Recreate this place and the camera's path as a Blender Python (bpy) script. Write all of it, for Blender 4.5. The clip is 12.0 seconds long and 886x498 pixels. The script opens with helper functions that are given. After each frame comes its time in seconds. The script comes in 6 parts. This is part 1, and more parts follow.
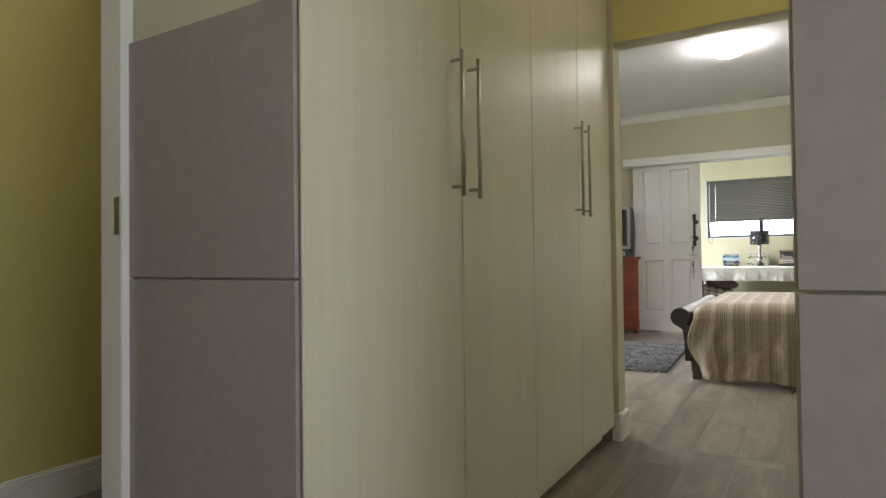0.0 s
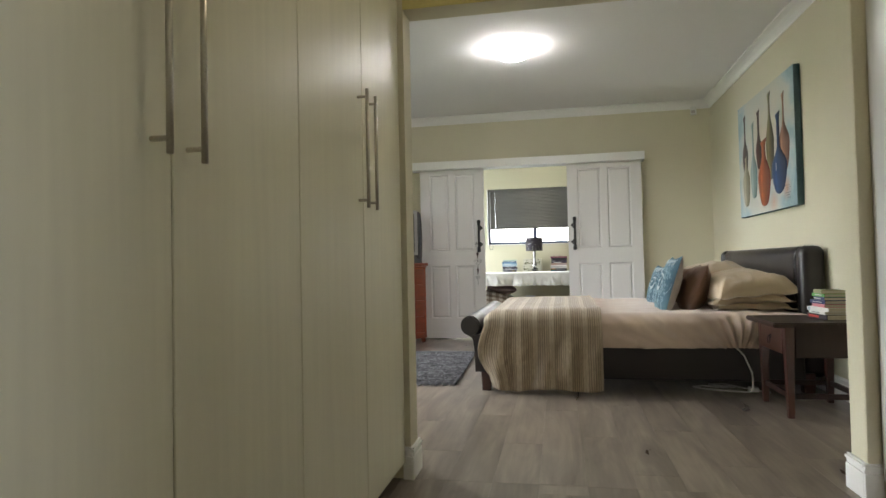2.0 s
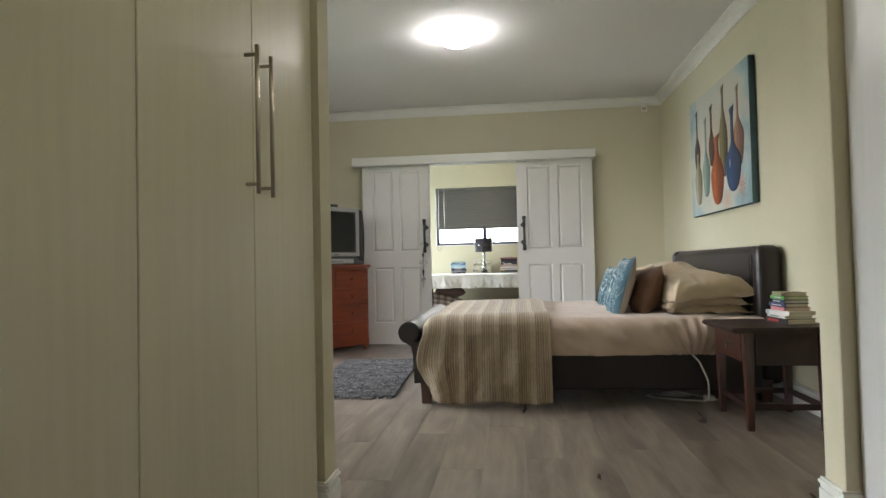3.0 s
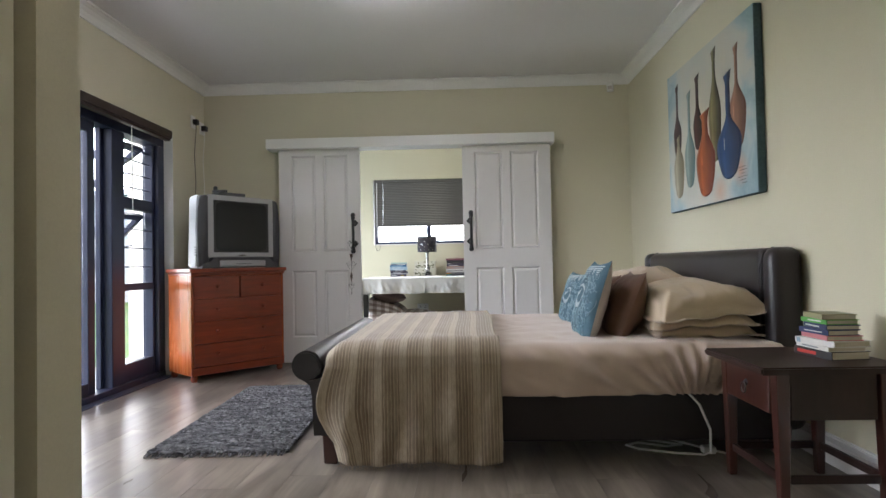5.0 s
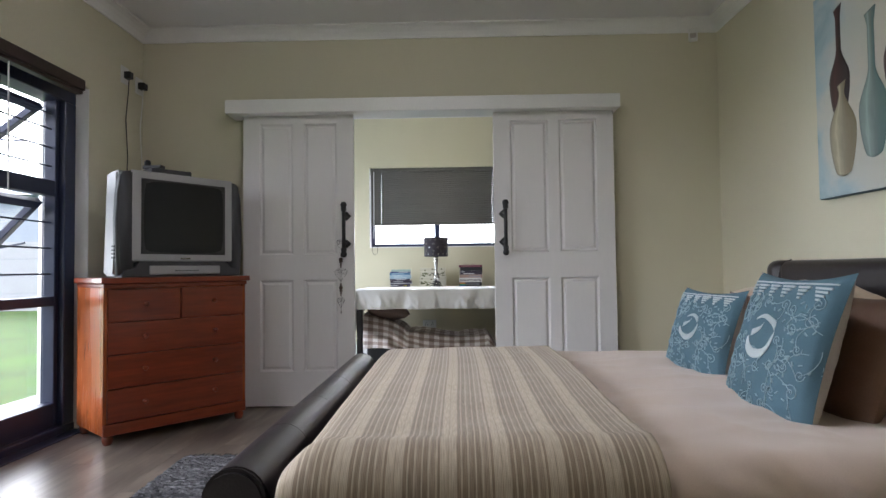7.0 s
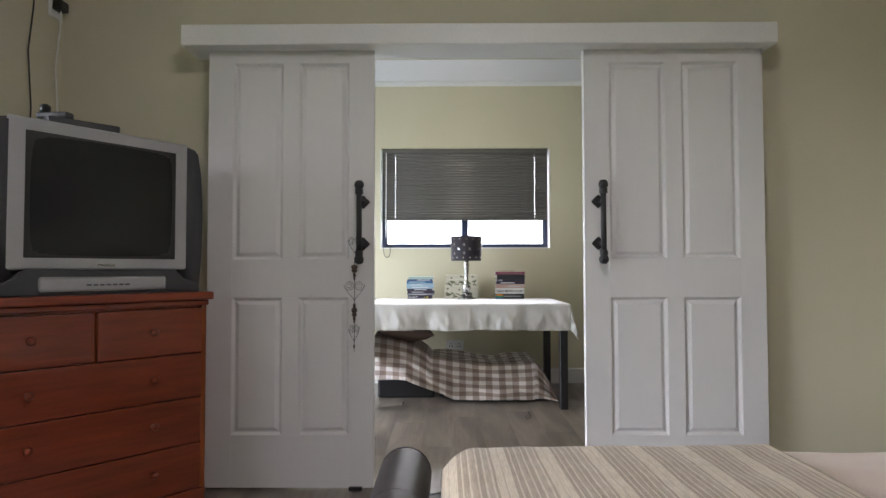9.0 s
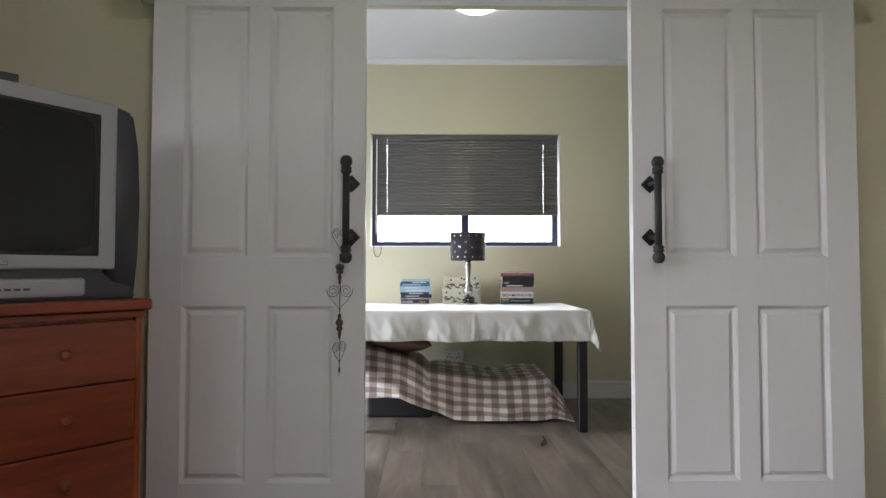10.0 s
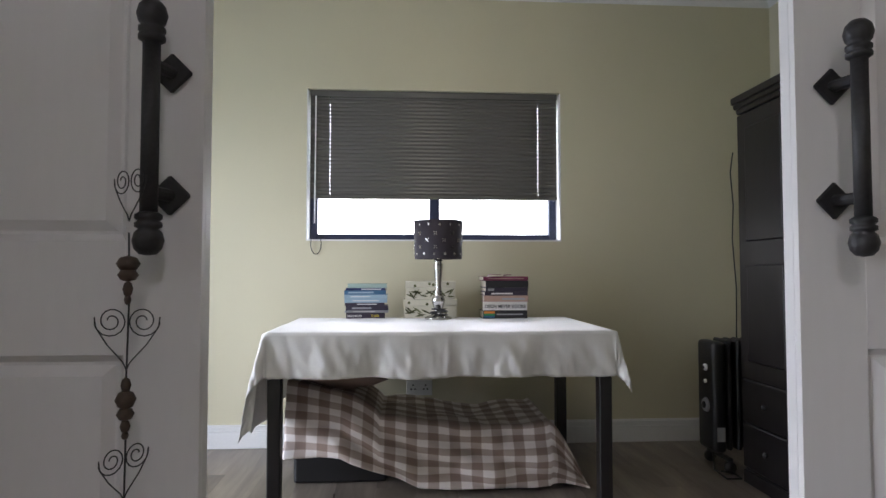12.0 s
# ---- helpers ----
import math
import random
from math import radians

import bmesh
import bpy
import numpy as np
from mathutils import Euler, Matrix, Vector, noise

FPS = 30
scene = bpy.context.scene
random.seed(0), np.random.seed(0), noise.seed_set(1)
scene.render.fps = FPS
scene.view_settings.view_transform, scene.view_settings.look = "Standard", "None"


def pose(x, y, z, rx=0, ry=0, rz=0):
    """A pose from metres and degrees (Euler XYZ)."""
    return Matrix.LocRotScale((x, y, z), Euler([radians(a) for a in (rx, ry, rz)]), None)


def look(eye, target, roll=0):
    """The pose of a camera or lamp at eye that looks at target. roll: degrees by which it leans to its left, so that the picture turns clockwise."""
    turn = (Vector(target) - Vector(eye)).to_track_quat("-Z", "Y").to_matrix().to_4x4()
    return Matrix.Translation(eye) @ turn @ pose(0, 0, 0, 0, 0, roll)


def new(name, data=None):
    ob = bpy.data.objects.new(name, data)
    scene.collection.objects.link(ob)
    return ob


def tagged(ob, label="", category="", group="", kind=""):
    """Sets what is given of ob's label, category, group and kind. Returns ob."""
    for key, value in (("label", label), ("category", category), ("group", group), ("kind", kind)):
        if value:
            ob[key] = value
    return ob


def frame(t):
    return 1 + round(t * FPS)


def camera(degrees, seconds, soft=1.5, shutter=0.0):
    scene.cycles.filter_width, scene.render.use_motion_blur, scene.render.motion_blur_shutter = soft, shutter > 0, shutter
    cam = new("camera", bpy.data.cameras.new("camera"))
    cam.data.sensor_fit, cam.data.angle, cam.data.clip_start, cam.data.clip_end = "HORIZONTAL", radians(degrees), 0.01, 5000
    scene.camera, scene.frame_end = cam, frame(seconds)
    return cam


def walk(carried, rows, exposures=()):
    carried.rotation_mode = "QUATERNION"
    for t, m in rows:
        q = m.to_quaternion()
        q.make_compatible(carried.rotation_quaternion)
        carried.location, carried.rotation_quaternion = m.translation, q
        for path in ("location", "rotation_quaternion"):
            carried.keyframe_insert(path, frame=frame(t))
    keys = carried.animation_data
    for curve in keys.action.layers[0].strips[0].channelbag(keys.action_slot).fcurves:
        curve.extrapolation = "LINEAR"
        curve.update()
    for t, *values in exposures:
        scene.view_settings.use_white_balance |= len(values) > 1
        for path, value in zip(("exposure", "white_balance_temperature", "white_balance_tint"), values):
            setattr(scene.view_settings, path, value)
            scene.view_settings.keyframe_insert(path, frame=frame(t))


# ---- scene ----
cam = camera(72.6, 12.0)
PATH = [
    (0, (0.253, -0.308, 0.894), (-0.768, 1.411, 0.931), -0.7),
    (0.5, (0.189, -0.182, 0.896), (-0.607, 1.653, 0.936), -1.0),
    (1, (0.142, -0.06, 0.903), (-0.481, 1.84, 0.944), -0.9),
    (1.5, (0.112, 0.085, 0.888), (-0.386, 2.021, 0.938), -1.2),
    (2, (0.086, 0.239, 0.879), (-0.287, 2.203, 0.932), -1.2),
    (2.5, (0.093, 0.416, 0.874), (-0.185, 2.395, 0.927), -1.3),
    (3, (0.132, 0.622, 0.872), (-0.091, 2.609, 0.928), -1.3),
    (3.5, (0.176, 0.817, 0.859), (-0.002, 2.808, 0.918), -1.4),
    (5.3, (0.203, 1.908, 0.912), (0.15, 3.906, 0.96), -1.1),
    (5.5, (0.168, 2.08, 0.899), (0.12, 4.078, 0.957), -1.1),
    (6, (0.12, 2.461, 0.906), (0.074, 4.46, 0.969), -0.9),
    (6.5, (0.044, 2.811, 0.909), (0.001, 4.81, 0.974), -0.8),
    (7, (-0.058, 3.166, 0.929), (-0.099, 5.165, 0.997), -0.7),
    (7.2, (-0.096, 3.303, 0.926), (-0.135, 5.301, 0.997), -0.6),
    (8.8, (-0.383, 4.378, 0.978), (-0.407, 6.377, 1.05), -0.4),
    (9, (-0.414, 4.53, 0.996), (-0.43, 6.529, 1.063), -0.1),
    (9.5, (-0.462, 4.817, 0.99), (-0.464, 6.816, 1.059), -0.1),
    (10, (-0.502, 5.125, 0.994), (-0.475, 7.123, 1.065), -0.0),
    (10.5, (-0.49, 5.465, 0.997), (-0.433, 7.463, 1.071), -0.0),
    (11, (-0.487, 5.764, 0.99), (-0.414, 7.761, 1.066), -0.0),
    (11.5, (-0.482, 6.046, 0.992), (-0.381, 8.042, 1.07), 0.1),
    (12, (-0.438, 6.324, 0.993), (-0.312, 8.318, 1.072), 0.0),
]
walk(cam, [(t, look(eye, target, roll)) for t, eye, target, roll in PATH],
     exposures=[(0.0, 1.35, 6700, 14), (1.5, 1.27, 6600, 13), (3.5, 1.12, 6550, 13),
                (5.5, 0.95, 6150, 19), (7.0, 0.72, 6150, 19), (9.5, 0.84, 6350, 19),
                (11.0, 0.46, 6300, 21), (12.0, 0.28, 6250, 22)])

# ---- world and large lights ----
world = bpy.data.worlds.new("overcast_sky")
scene.world = world
world.use_nodes = True
wn = world.node_tree
sky = wn.nodes.new("ShaderNodeTexSky")
sky.sky_type = "NISHITA"
sky.sun_disc = False
sky.sun_elevation, sky.sun_rotation = radians(46), radians(174)
sky.air_density, sky.dust_density, sky.ozone_density = 1.0, 5.0, 1.0
wn.nodes["Background"].inputs["Strength"].default_value = 0.15
wn.links.new(sky.outputs[0], wn.nodes["Background"].inputs["Color"])


def lamp(name, kind, m, energy, color, **more):
    data = bpy.data.lights.new(name, kind)
    data.energy, data.color = energy, color
    if "angle" in more:
        data.angle = more["angle"]
    if "size" in more:
        data.shape, data.size, data.size_y = "RECTANGLE", more["size"][0], more["size"][1]
    if "radius" in more:
        data.shadow_soft_size = more["radius"]
    ob = new(name, data)
    ob.matrix_world = m
    return ob


lamp("sun", "SUN", look((3, -30, 32), (0, 0, 0)), 1.0, (1.0, 0.98, 0.95), angle=radians(10))
# sky light entering by the glazed sliding door, the study window and glass door, and the lobby window
lamp("sky_above_sliding_door", "AREA", look((-5.4, 5.3, 3.7), (0.2, 5.1, 0.6)), 105, (0.80, 0.89, 1.0), size=(4.0, 2.0))
lamp("sky_at_study_window", "AREA", look((-0.25, 10.65, 2.0), (-0.25, 8.6, 0.7)), 44, (0.88, 0.94, 1.0), size=(1.4, 0.5))
lamp("sky_at_study_glass_door", "AREA", look((-2.40, 8.7, 1.05), (0.0, 8.9, 0.8)), 17, (0.68, 0.82, 1.0), size=(1.1, 1.8))
lamp("sky_at_lobby_window", "AREA", look((1.93, -0.70, 1.45), (0.0, -0.70, 1.35)), 9, (0.86, 0.92, 1.0), size=(0.85, 1.15))

# ---- helpers for building ----
RND = random.Random(7)


def thing(name, m=None, label="", category="", group="", kind=""):
    ob = new(name)
    ob.empty_display_size = 0.05
    ob.matrix_world = m or Matrix()
    return tagged(ob, label, category, group, kind)


def mesh_ob(name, bm, material, smooth=False):
    me = bpy.data.meshes.new(name)
    bm.to_mesh(me)
    bm.free()
    for mt in (material if isinstance(material, (list, tuple)) else [material]):
        me.materials.append(mt)
    if smooth:
        me.polygons.foreach_set("use_smooth", [True] * len(me.polygons))
    return new(name, me)


def part(name, bm, material, parent, label="", smooth=False):
    ob = mesh_ob(name, bm, material, smooth)
    ob.parent = parent
    return tagged(ob, label)


def solo(name, bm, material, label="", category="", group="", kind="", smooth=False):
    return tagged(mesh_ob(name, bm, material, smooth), label, category, group, kind)


def box(x0, x1, y0, y1, z0, z1, bevel=0.0, seg=1, bm=None):
    """A box, bevelled if wanted, added to bm."""
    b = bmesh.new()
    bmesh.ops.create_cube(b, size=1.0)
    for v in b.verts:
        v.co = Vector((x0 + (v.co.x + 0.5) * (x1 - x0), y0 + (v.co.y + 0.5) * (y1 - y0), z0 + (v.co.z + 0.5) * (z1 - z0)))
    if bevel > 0:
        bmesh.ops.bevel(b, geom=b.edges[:], offset=bevel, segments=seg, affect="EDGES", profile=0.5)
    return add(bm, b)


def add(bm, b):
    if bm is None:
        return b
    tmp = bpy.data.meshes.new("tmp")
    b.to_mesh(tmp)
    b.free()
    bm.from_mesh(tmp)
    bpy.data.meshes.remove(tmp)
    return bm


def moved(bm, m):
    bm.transform(m)
    return bm


def lathe(profile, seg=20, bm=None, m=None):
    """A turned shape round z from (radius, z) rows."""
    b = bmesh.new()
    rings = []
    for r, z in profile:
        if r < 1e-5:
            rings.append([b.verts.new((0, 0, z))])
        else:
            rings.append([b.verts.new((r * math.cos(2 * math.pi * i / seg), r * math.sin(2 * math.pi * i / seg), z)) for i in range(seg)])
    for a, c in zip(rings, rings[1:]):
        for i in range(seg):
            j = (i + 1) % seg
            if len(a) == 1 and len(c) == 1:
                continue
            if len(a) == 1:
                b.faces.new((a[0], c[j], c[i]))
            elif len(c) == 1:
                b.faces.new((a[i], a[j], c[0]))
            else:
                b.faces.new((a[i], a[j], c[j], c[i]))
    if m is not None:
        b.transform(m)
    bmesh.ops.recalc_face_normals(b, faces=b.faces[:])
    return add(bm, b)


def tube(points, r, seg=8, bm=None, closed=False):
    """A round wire along points."""
    b = bmesh.new()
    pts = [Vector(p) for p in points]
    n = len(pts)
    rings = []
    up = None
    for i, p in enumerate(pts):
        a = pts[(i - 1) % n] if (i > 0 or closed) else p
        c = pts[(i + 1) % n] if (i < n - 1 or closed) else p
        d = (c - a).normalized()
        if up is None:
            up = d.orthogonal().normalized()
        up = (up - d * up.dot(d)).normalized()
        side = d.cross(up)
        rr = r(i / max(1, n - 1)) if callable(r) else r
        rings.append([b.verts.new(p + rr * (math.cos(2 * math.pi * k / seg) * up + math.sin(2 * math.pi * k / seg) * side)) for k in range(seg)])
    last = n if closed else n - 1
    for i in range(last):
        a, c = rings[i], rings[(i + 1) % n]
        for k in range(seg):
            b.faces.new((a[k], a[(k + 1) % seg], c[(k + 1) % seg], c[k]))
    if not closed:
        b.faces.new(rings[0][::-1])
        b.faces.new(rings[-1])
    return add(bm, b)


def sheet(f, nu, nv, thick=0.0, bm=None, uv=(1.0, 1.0)):
    """A surface f(u, v) with its own uv in metres; thick: depth along the normal."""
    b = bmesh.new()
    layer = b.loops.layers.uv.new("UVMap")
    grid = [[b.verts.new(f(i / nu, j / nv)) for j in range(nv + 1)] for i in range(nu + 1)]
    for i in range(nu):
        for j in range(nv):
            fc = b.faces.new((grid[i][j], grid[i + 1][j], grid[i + 1][j + 1], grid[i][j + 1]))
            for lp, (a, c) in zip(fc.loops, ((i, j), (i + 1, j), (i + 1, j + 1), (i, j + 1))):
                lp[layer].uv = (a / nu * uv[0], c / nv * uv[1])
    if thick:
        b.normal_update()
        bmesh.ops.solidify(b, geom=b.faces[:], thickness=thick)
    return add(bm, b)


def poly_prism(points, z0, z1, bm=None, m=None):
    """A flat outline (x, y) drawn out from z0 to z1."""
    b = bmesh.new()
    lo = [b.verts.new((x, y, z0)) for x, y in points]
    hi = [b.verts.new((x, y, z1)) for x, y in points]
    b.faces.new(lo[::-1])
    b.faces.new(hi)
    n = len(points)
    for i in range(n):
        b.faces.new((lo[i], lo[(i + 1) % n], hi[(i + 1) % n], hi[i]))
    if m is not None:
        b.transform(m)
    bmesh.ops.recalc_face_normals(b, faces=b.faces[:])
    return add(bm, b)


def fold(x, y, z=0.0, s=1.0):
    return noise.noise((x * s, y * s, z * s))


# ---- materials ----
def links(nt, a, b):
    nt.links.new(a, b)


def surface(name, color, rough=0.6, var=0.12, big=1.5, grain=60.0, bump=0.15, metal=0.0, stretch=(1, 1, 1), rand=0.0, spec=0.5, coat=0.0, sheen=0.0, island=False, dark=None):
    """A painted, woven, wooden or metal surface with stains at a large and grain at a small scale."""
    mt = bpy.data.materials.new(name)
    mt.use_nodes = True
    nt = mt.node_tree
    bs = nt.nodes["Principled BSDF"]
    tc = nt.nodes.new("ShaderNodeTexCoord")
    mp = nt.nodes.new("ShaderNodeMapping")
    mp.inputs["Scale"].default_value = stretch
    links(nt, tc.outputs["Object"], mp.inputs["Vector"])
    if rand:
        info = nt.nodes.new("ShaderNodeNewGeometry" if island else "ShaderNodeObjectInfo")
        sc = nt.nodes.new("ShaderNodeVectorMath")
        sc.operation = "SCALE"
        sc.inputs[0].default_value = (37.0, 19.0, 53.0)
        rnd = info.outputs["Random Per Island" if island else "Random"]
        links(nt, rnd, sc.inputs["Scale"])
        links(nt, sc.outputs[0], mp.inputs["Location"])
    n1, n2 = nt.nodes.new("ShaderNodeTexNoise"), nt.nodes.new("ShaderNodeTexNoise")
    n1.inputs["Scale"].default_value, n2.inputs["Scale"].default_value = big, grain
    n1.inputs["Detail"].default_value, n2.inputs["Detail"].default_value = 5.0, 4.0
    links(nt, mp.outputs[0], n1.inputs["Vector"])
    links(nt, mp.outputs[0], n2.inputs["Vector"])
    c = Vector(color)
    lo = Vector(dark) if dark else c * (1 - 2.2 * var)
    hi = c if dark else c * (1 + 1.2 * var)
    ramp = nt.nodes.new("ShaderNodeValToRGB")
    ramp.color_ramp.elements[0].position, ramp.color_ramp.elements[1].position = 0.3, 0.7
    ramp.color_ramp.elements[0].color, ramp.color_ramp.elements[1].color = (*lo, 1), (*hi, 1)
    m1 = nt.nodes.new("ShaderNodeMath")
    m1.operation = "MULTIPLY_ADD"
    m1.inputs[1].default_value, m1.inputs[2].default_value = 0.45, 0.0
    links(nt, n2.outputs[0], m1.inputs[0])
    m2 = nt.nodes.new("ShaderNodeMath")
    m2.operation = "MULTIPLY_ADD"
    m2.inputs[1].default_value = 0.55
    links(nt, n1.outputs[0], m2.inputs[0])
    links(nt, m1.outputs[0], m2.inputs[2])
    links(nt, m2.outputs[0], ramp.inputs[0])
    out = ramp.outputs[0]
    if rand:
        hsv = nt.nodes.new("ShaderNodeHueSaturation")
        mr = nt.nodes.new("ShaderNodeMapRange")
        mr.inputs["To Min"].default_value, mr.inputs["To Max"].default_value = 1 - rand, 1 + rand
        links(nt, rnd, mr.inputs["Value"])
        links(nt, mr.outputs[0], hsv.inputs["Value"])
        links(nt, out, hsv.inputs["Color"])
        out = hsv.outputs[0]
    links(nt, out, bs.inputs["Base Color"])
    rr = nt.nodes.new("ShaderNodeMapRange")
    rr.inputs["To Min"].default_value, rr.inputs["To Max"].default_value = max(0.02, rough - 0.08), min(1, rough + 0.08)
    links(nt, n1.outputs[0], rr.inputs["Value"])
    links(nt, rr.outputs[0], bs.inputs["Roughness"])
    bs.inputs["Metallic"].default_value = metal
    bs.inputs["Specular IOR Level"].default_value = spec
    bs.inputs["Coat Weight"].default_value = coat
    bs.inputs["Sheen Weight"].default_value = sheen
    if bump:
        bp = nt.nodes.new("ShaderNodeBump")
        bp.inputs["Strength"].default_value, bp.inputs["Distance"].default_value = bump, 0.004
        links(nt, n2.outputs[0], bp.inputs["Height"])
        links(nt, bp.outputs[0], bs.inputs["Normal"])
    return mt


def emitter(name, color, strength):
    mt = bpy.data.materials.new(name)
    mt.use_nodes = True
    bs = mt.node_tree.nodes["Principled BSDF"]
    bs.inputs["Base Color"].default_value = (0.9, 0.88, 0.82, 1)
    bs.inputs["Emission Color"].default_value = (*color, 1)
    bs.inputs["Emission Strength"].default_value = strength
    return mt


def glass(name, tint=(1, 1, 1)):
    """Thin clear glazing: mostly clear, with a Fresnel gloss."""
    mt = bpy.data.materials.new(name)
    mt.use_nodes = True
    nt = mt.node_tree
    nt.nodes.remove(nt.nodes["Principled BSDF"])
    out = nt.nodes["Material Output"]
    tr, gl, mx, lw = (nt.nodes.new("ShaderNode" + k) for k in ("BsdfTransparent", "BsdfGlossy", "MixShader", "LayerWeight"))
    tr.inputs["Color"].default_value = (*tint, 1)
    gl.inputs["Roughness"].default_value = 0.02
    pw, ml = nt.nodes.new("ShaderNodeMath"), nt.nodes.new("ShaderNodeMath")
    pw.operation, ml.operation = "POWER", "MULTIPLY_ADD"
    pw.inputs[1].default_value, ml.inputs[1].default_value, ml.inputs[2].default_value = 4.0, 0.5, 0.025
    links(nt, lw.outputs["Facing"], pw.inputs[0])
    links(nt, pw.outputs[0], ml.inputs[0])
    links(nt, ml.outputs[0], mx.inputs[0])
    links(nt, tr.outputs[0], mx.inputs[1])
    links(nt, gl.outputs[0], mx.inputs[2])
    links(nt, mx.outputs[0], out.inputs["Surface"])
    return mt


def striped(name, stops, period, fine, rough=0.85, cross=0.0):
    """Woven cloth with stripes across its u, or checks when cross is set; weave as bump."""
    mt = surface(name, (0.5, 0.5, 0.5), rough=rough, grain=400.0, bump=0.35, sheen=0.2)
    nt = mt.node_tree
    bs = nt.nodes["Principled BSDF"]
    uvn = nt.nodes.new("ShaderNodeUVMap")
    sep = nt.nodes.new("ShaderNodeSeparateXYZ")
    links(nt, uvn.outputs[0], sep.inputs[0])

    def band(sock, rows):
        mu = nt.nodes.new("ShaderNodeMath")
        mu.operation = "MULTIPLY"
        mu.inputs[1].default_value = 1.0 / period
        fr = nt.nodes.new("ShaderNodeMath")
        fr.operation = "FRACT"
        links(nt, sock, mu.inputs[0])
        links(nt, mu.outputs[0], fr.inputs[0])
        rp = nt.nodes.new("ShaderNodeValToRGB")
        el = rp.color_ramp.elements
        el[0].position, el[0].color = rows[0][0], (*rows[0][1], 1)
        el[1].position, el[1].color = rows[-1][0], (*rows[-1][1], 1)
        for p, c in rows[1:-1]:
            e = el.new(p)
            e.color = (*c, 1)
        links(nt, fr.outputs[0], rp.inputs[0])
        return rp.outputs[0]

    col = band(sep.outputs[0], stops)
    if cross:
        mx = nt.nodes.new("ShaderNodeMix")
        mx.data_type, mx.blend_type = "RGBA", "MULTIPLY"
        mx.inputs[0].default_value = 1.0
        links(nt, col, mx.inputs[6])
        links(nt, band(sep.outputs[1], stops), mx.inputs[7])
        col = mx.outputs[2]
    if fine:
        wv = nt.nodes.new("ShaderNodeTexWave")
        wv.bands_direction = "X"
        wv.inputs["Scale"].default_value = fine
        wv.inputs["Distortion"].default_value = 0.6
        links(nt, uvn.outputs[0], wv.inputs["Vector"])
        mr = nt.nodes.new("ShaderNodeMapRange")
        mr.inputs["To Min"].default_value, mr.inputs["To Max"].default_value = 0.60, 1.22
        slub, mps, mixs = nt.nodes.new("ShaderNodeTexNoise"), nt.nodes.new("ShaderNodeMapping"), nt.nodes.new("ShaderNodeMath")
        mps.inputs["Scale"].default_value = (230.0, 26.0, 1.0)
        slub.inputs["Scale"].default_value, slub.inputs["Detail"].default_value = 1.0, 3.0
        links(nt, uvn.outputs[0], mps.inputs["Vector"])
        links(nt, mps.outputs[0], slub.inputs["Vector"])
        mixs.operation = "MULTIPLY_ADD"
        mixs.inputs[1].default_value = 1.3
        links(nt, slub.outputs[0], mixs.inputs[0])
        half = nt.nodes.new("ShaderNodeMath")
        half.operation = "MULTIPLY_ADD"
        half.inputs[1].default_value, half.inputs[2].default_value = 0.4, -0.35
        links(nt, wv.outputs[1], half.inputs[0])
        links(nt, half.outputs[0], mixs.inputs[2])
        links(nt, mixs.outputs[0], mr.inputs["Value"])
        hs = nt.nodes.new("ShaderNodeHueSaturation")
        links(nt, mr.outputs[0], hs.inputs["Value"])
        links(nt, col, hs.inputs["Color"])
        col = hs.outputs[0]
    links(nt, col, bs.inputs["Base Color"])
    return mt


WALL = surface("olive_cream_paint", (0.645, 0.607, 0.462), rough=0.75, var=0.035, big=0.9, grain=180, bump=0.05, spec=0.3)
STUDYP = surface("yellow_green_cream_paint", (0.635, 0.595, 0.425), rough=0.75, var=0.035, big=0.9, grain=180, bump=0.05, spec=0.3)
YELLOW = surface("yellow_ochre_paint", (0.62, 0.555, 0.23), rough=0.75, var=0.05, big=0.9, grain=180, bump=0.05, spec=0.3)
WHITE = surface("white_trim_paint", (0.80, 0.80, 0.78), rough=0.42, var=0.03, big=2, grain=90, bump=0.03)
CEIL = surface("white_ceiling_paint", (0.78, 0.78, 0.79), rough=0.85, var=0.02, big=0.7, grain=140, bump=0.03, spec=0.2)
DOORP = surface("white_door_paint", (0.73, 0.715, 0.71), rough=0.46, var=0.012, big=1.2, grain=70, bump=0.04, stretch=(1, 1, 0.15))
CUPW = surface("white_wood_grain", (0.70, 0.695, 0.70), rough=0.40, var=0.03, big=2.6, grain=22, bump=0.04, stretch=(2.0, 2.0, 0.10), rand=0.03)
CUP = surface("whitewashed_wood_grain", (0.66, 0.635, 0.50), rough=0.40, var=0.04, big=2.6, grain=22, bump=0.04, stretch=(2.0, 2.0, 0.10), rand=0.03)
TILE = surface("mauve_wall_tile", (0.37, 0.32, 0.305), rough=0.3, var=0.06, big=1.5, grain=40, bump=0.03, rand=0.03)


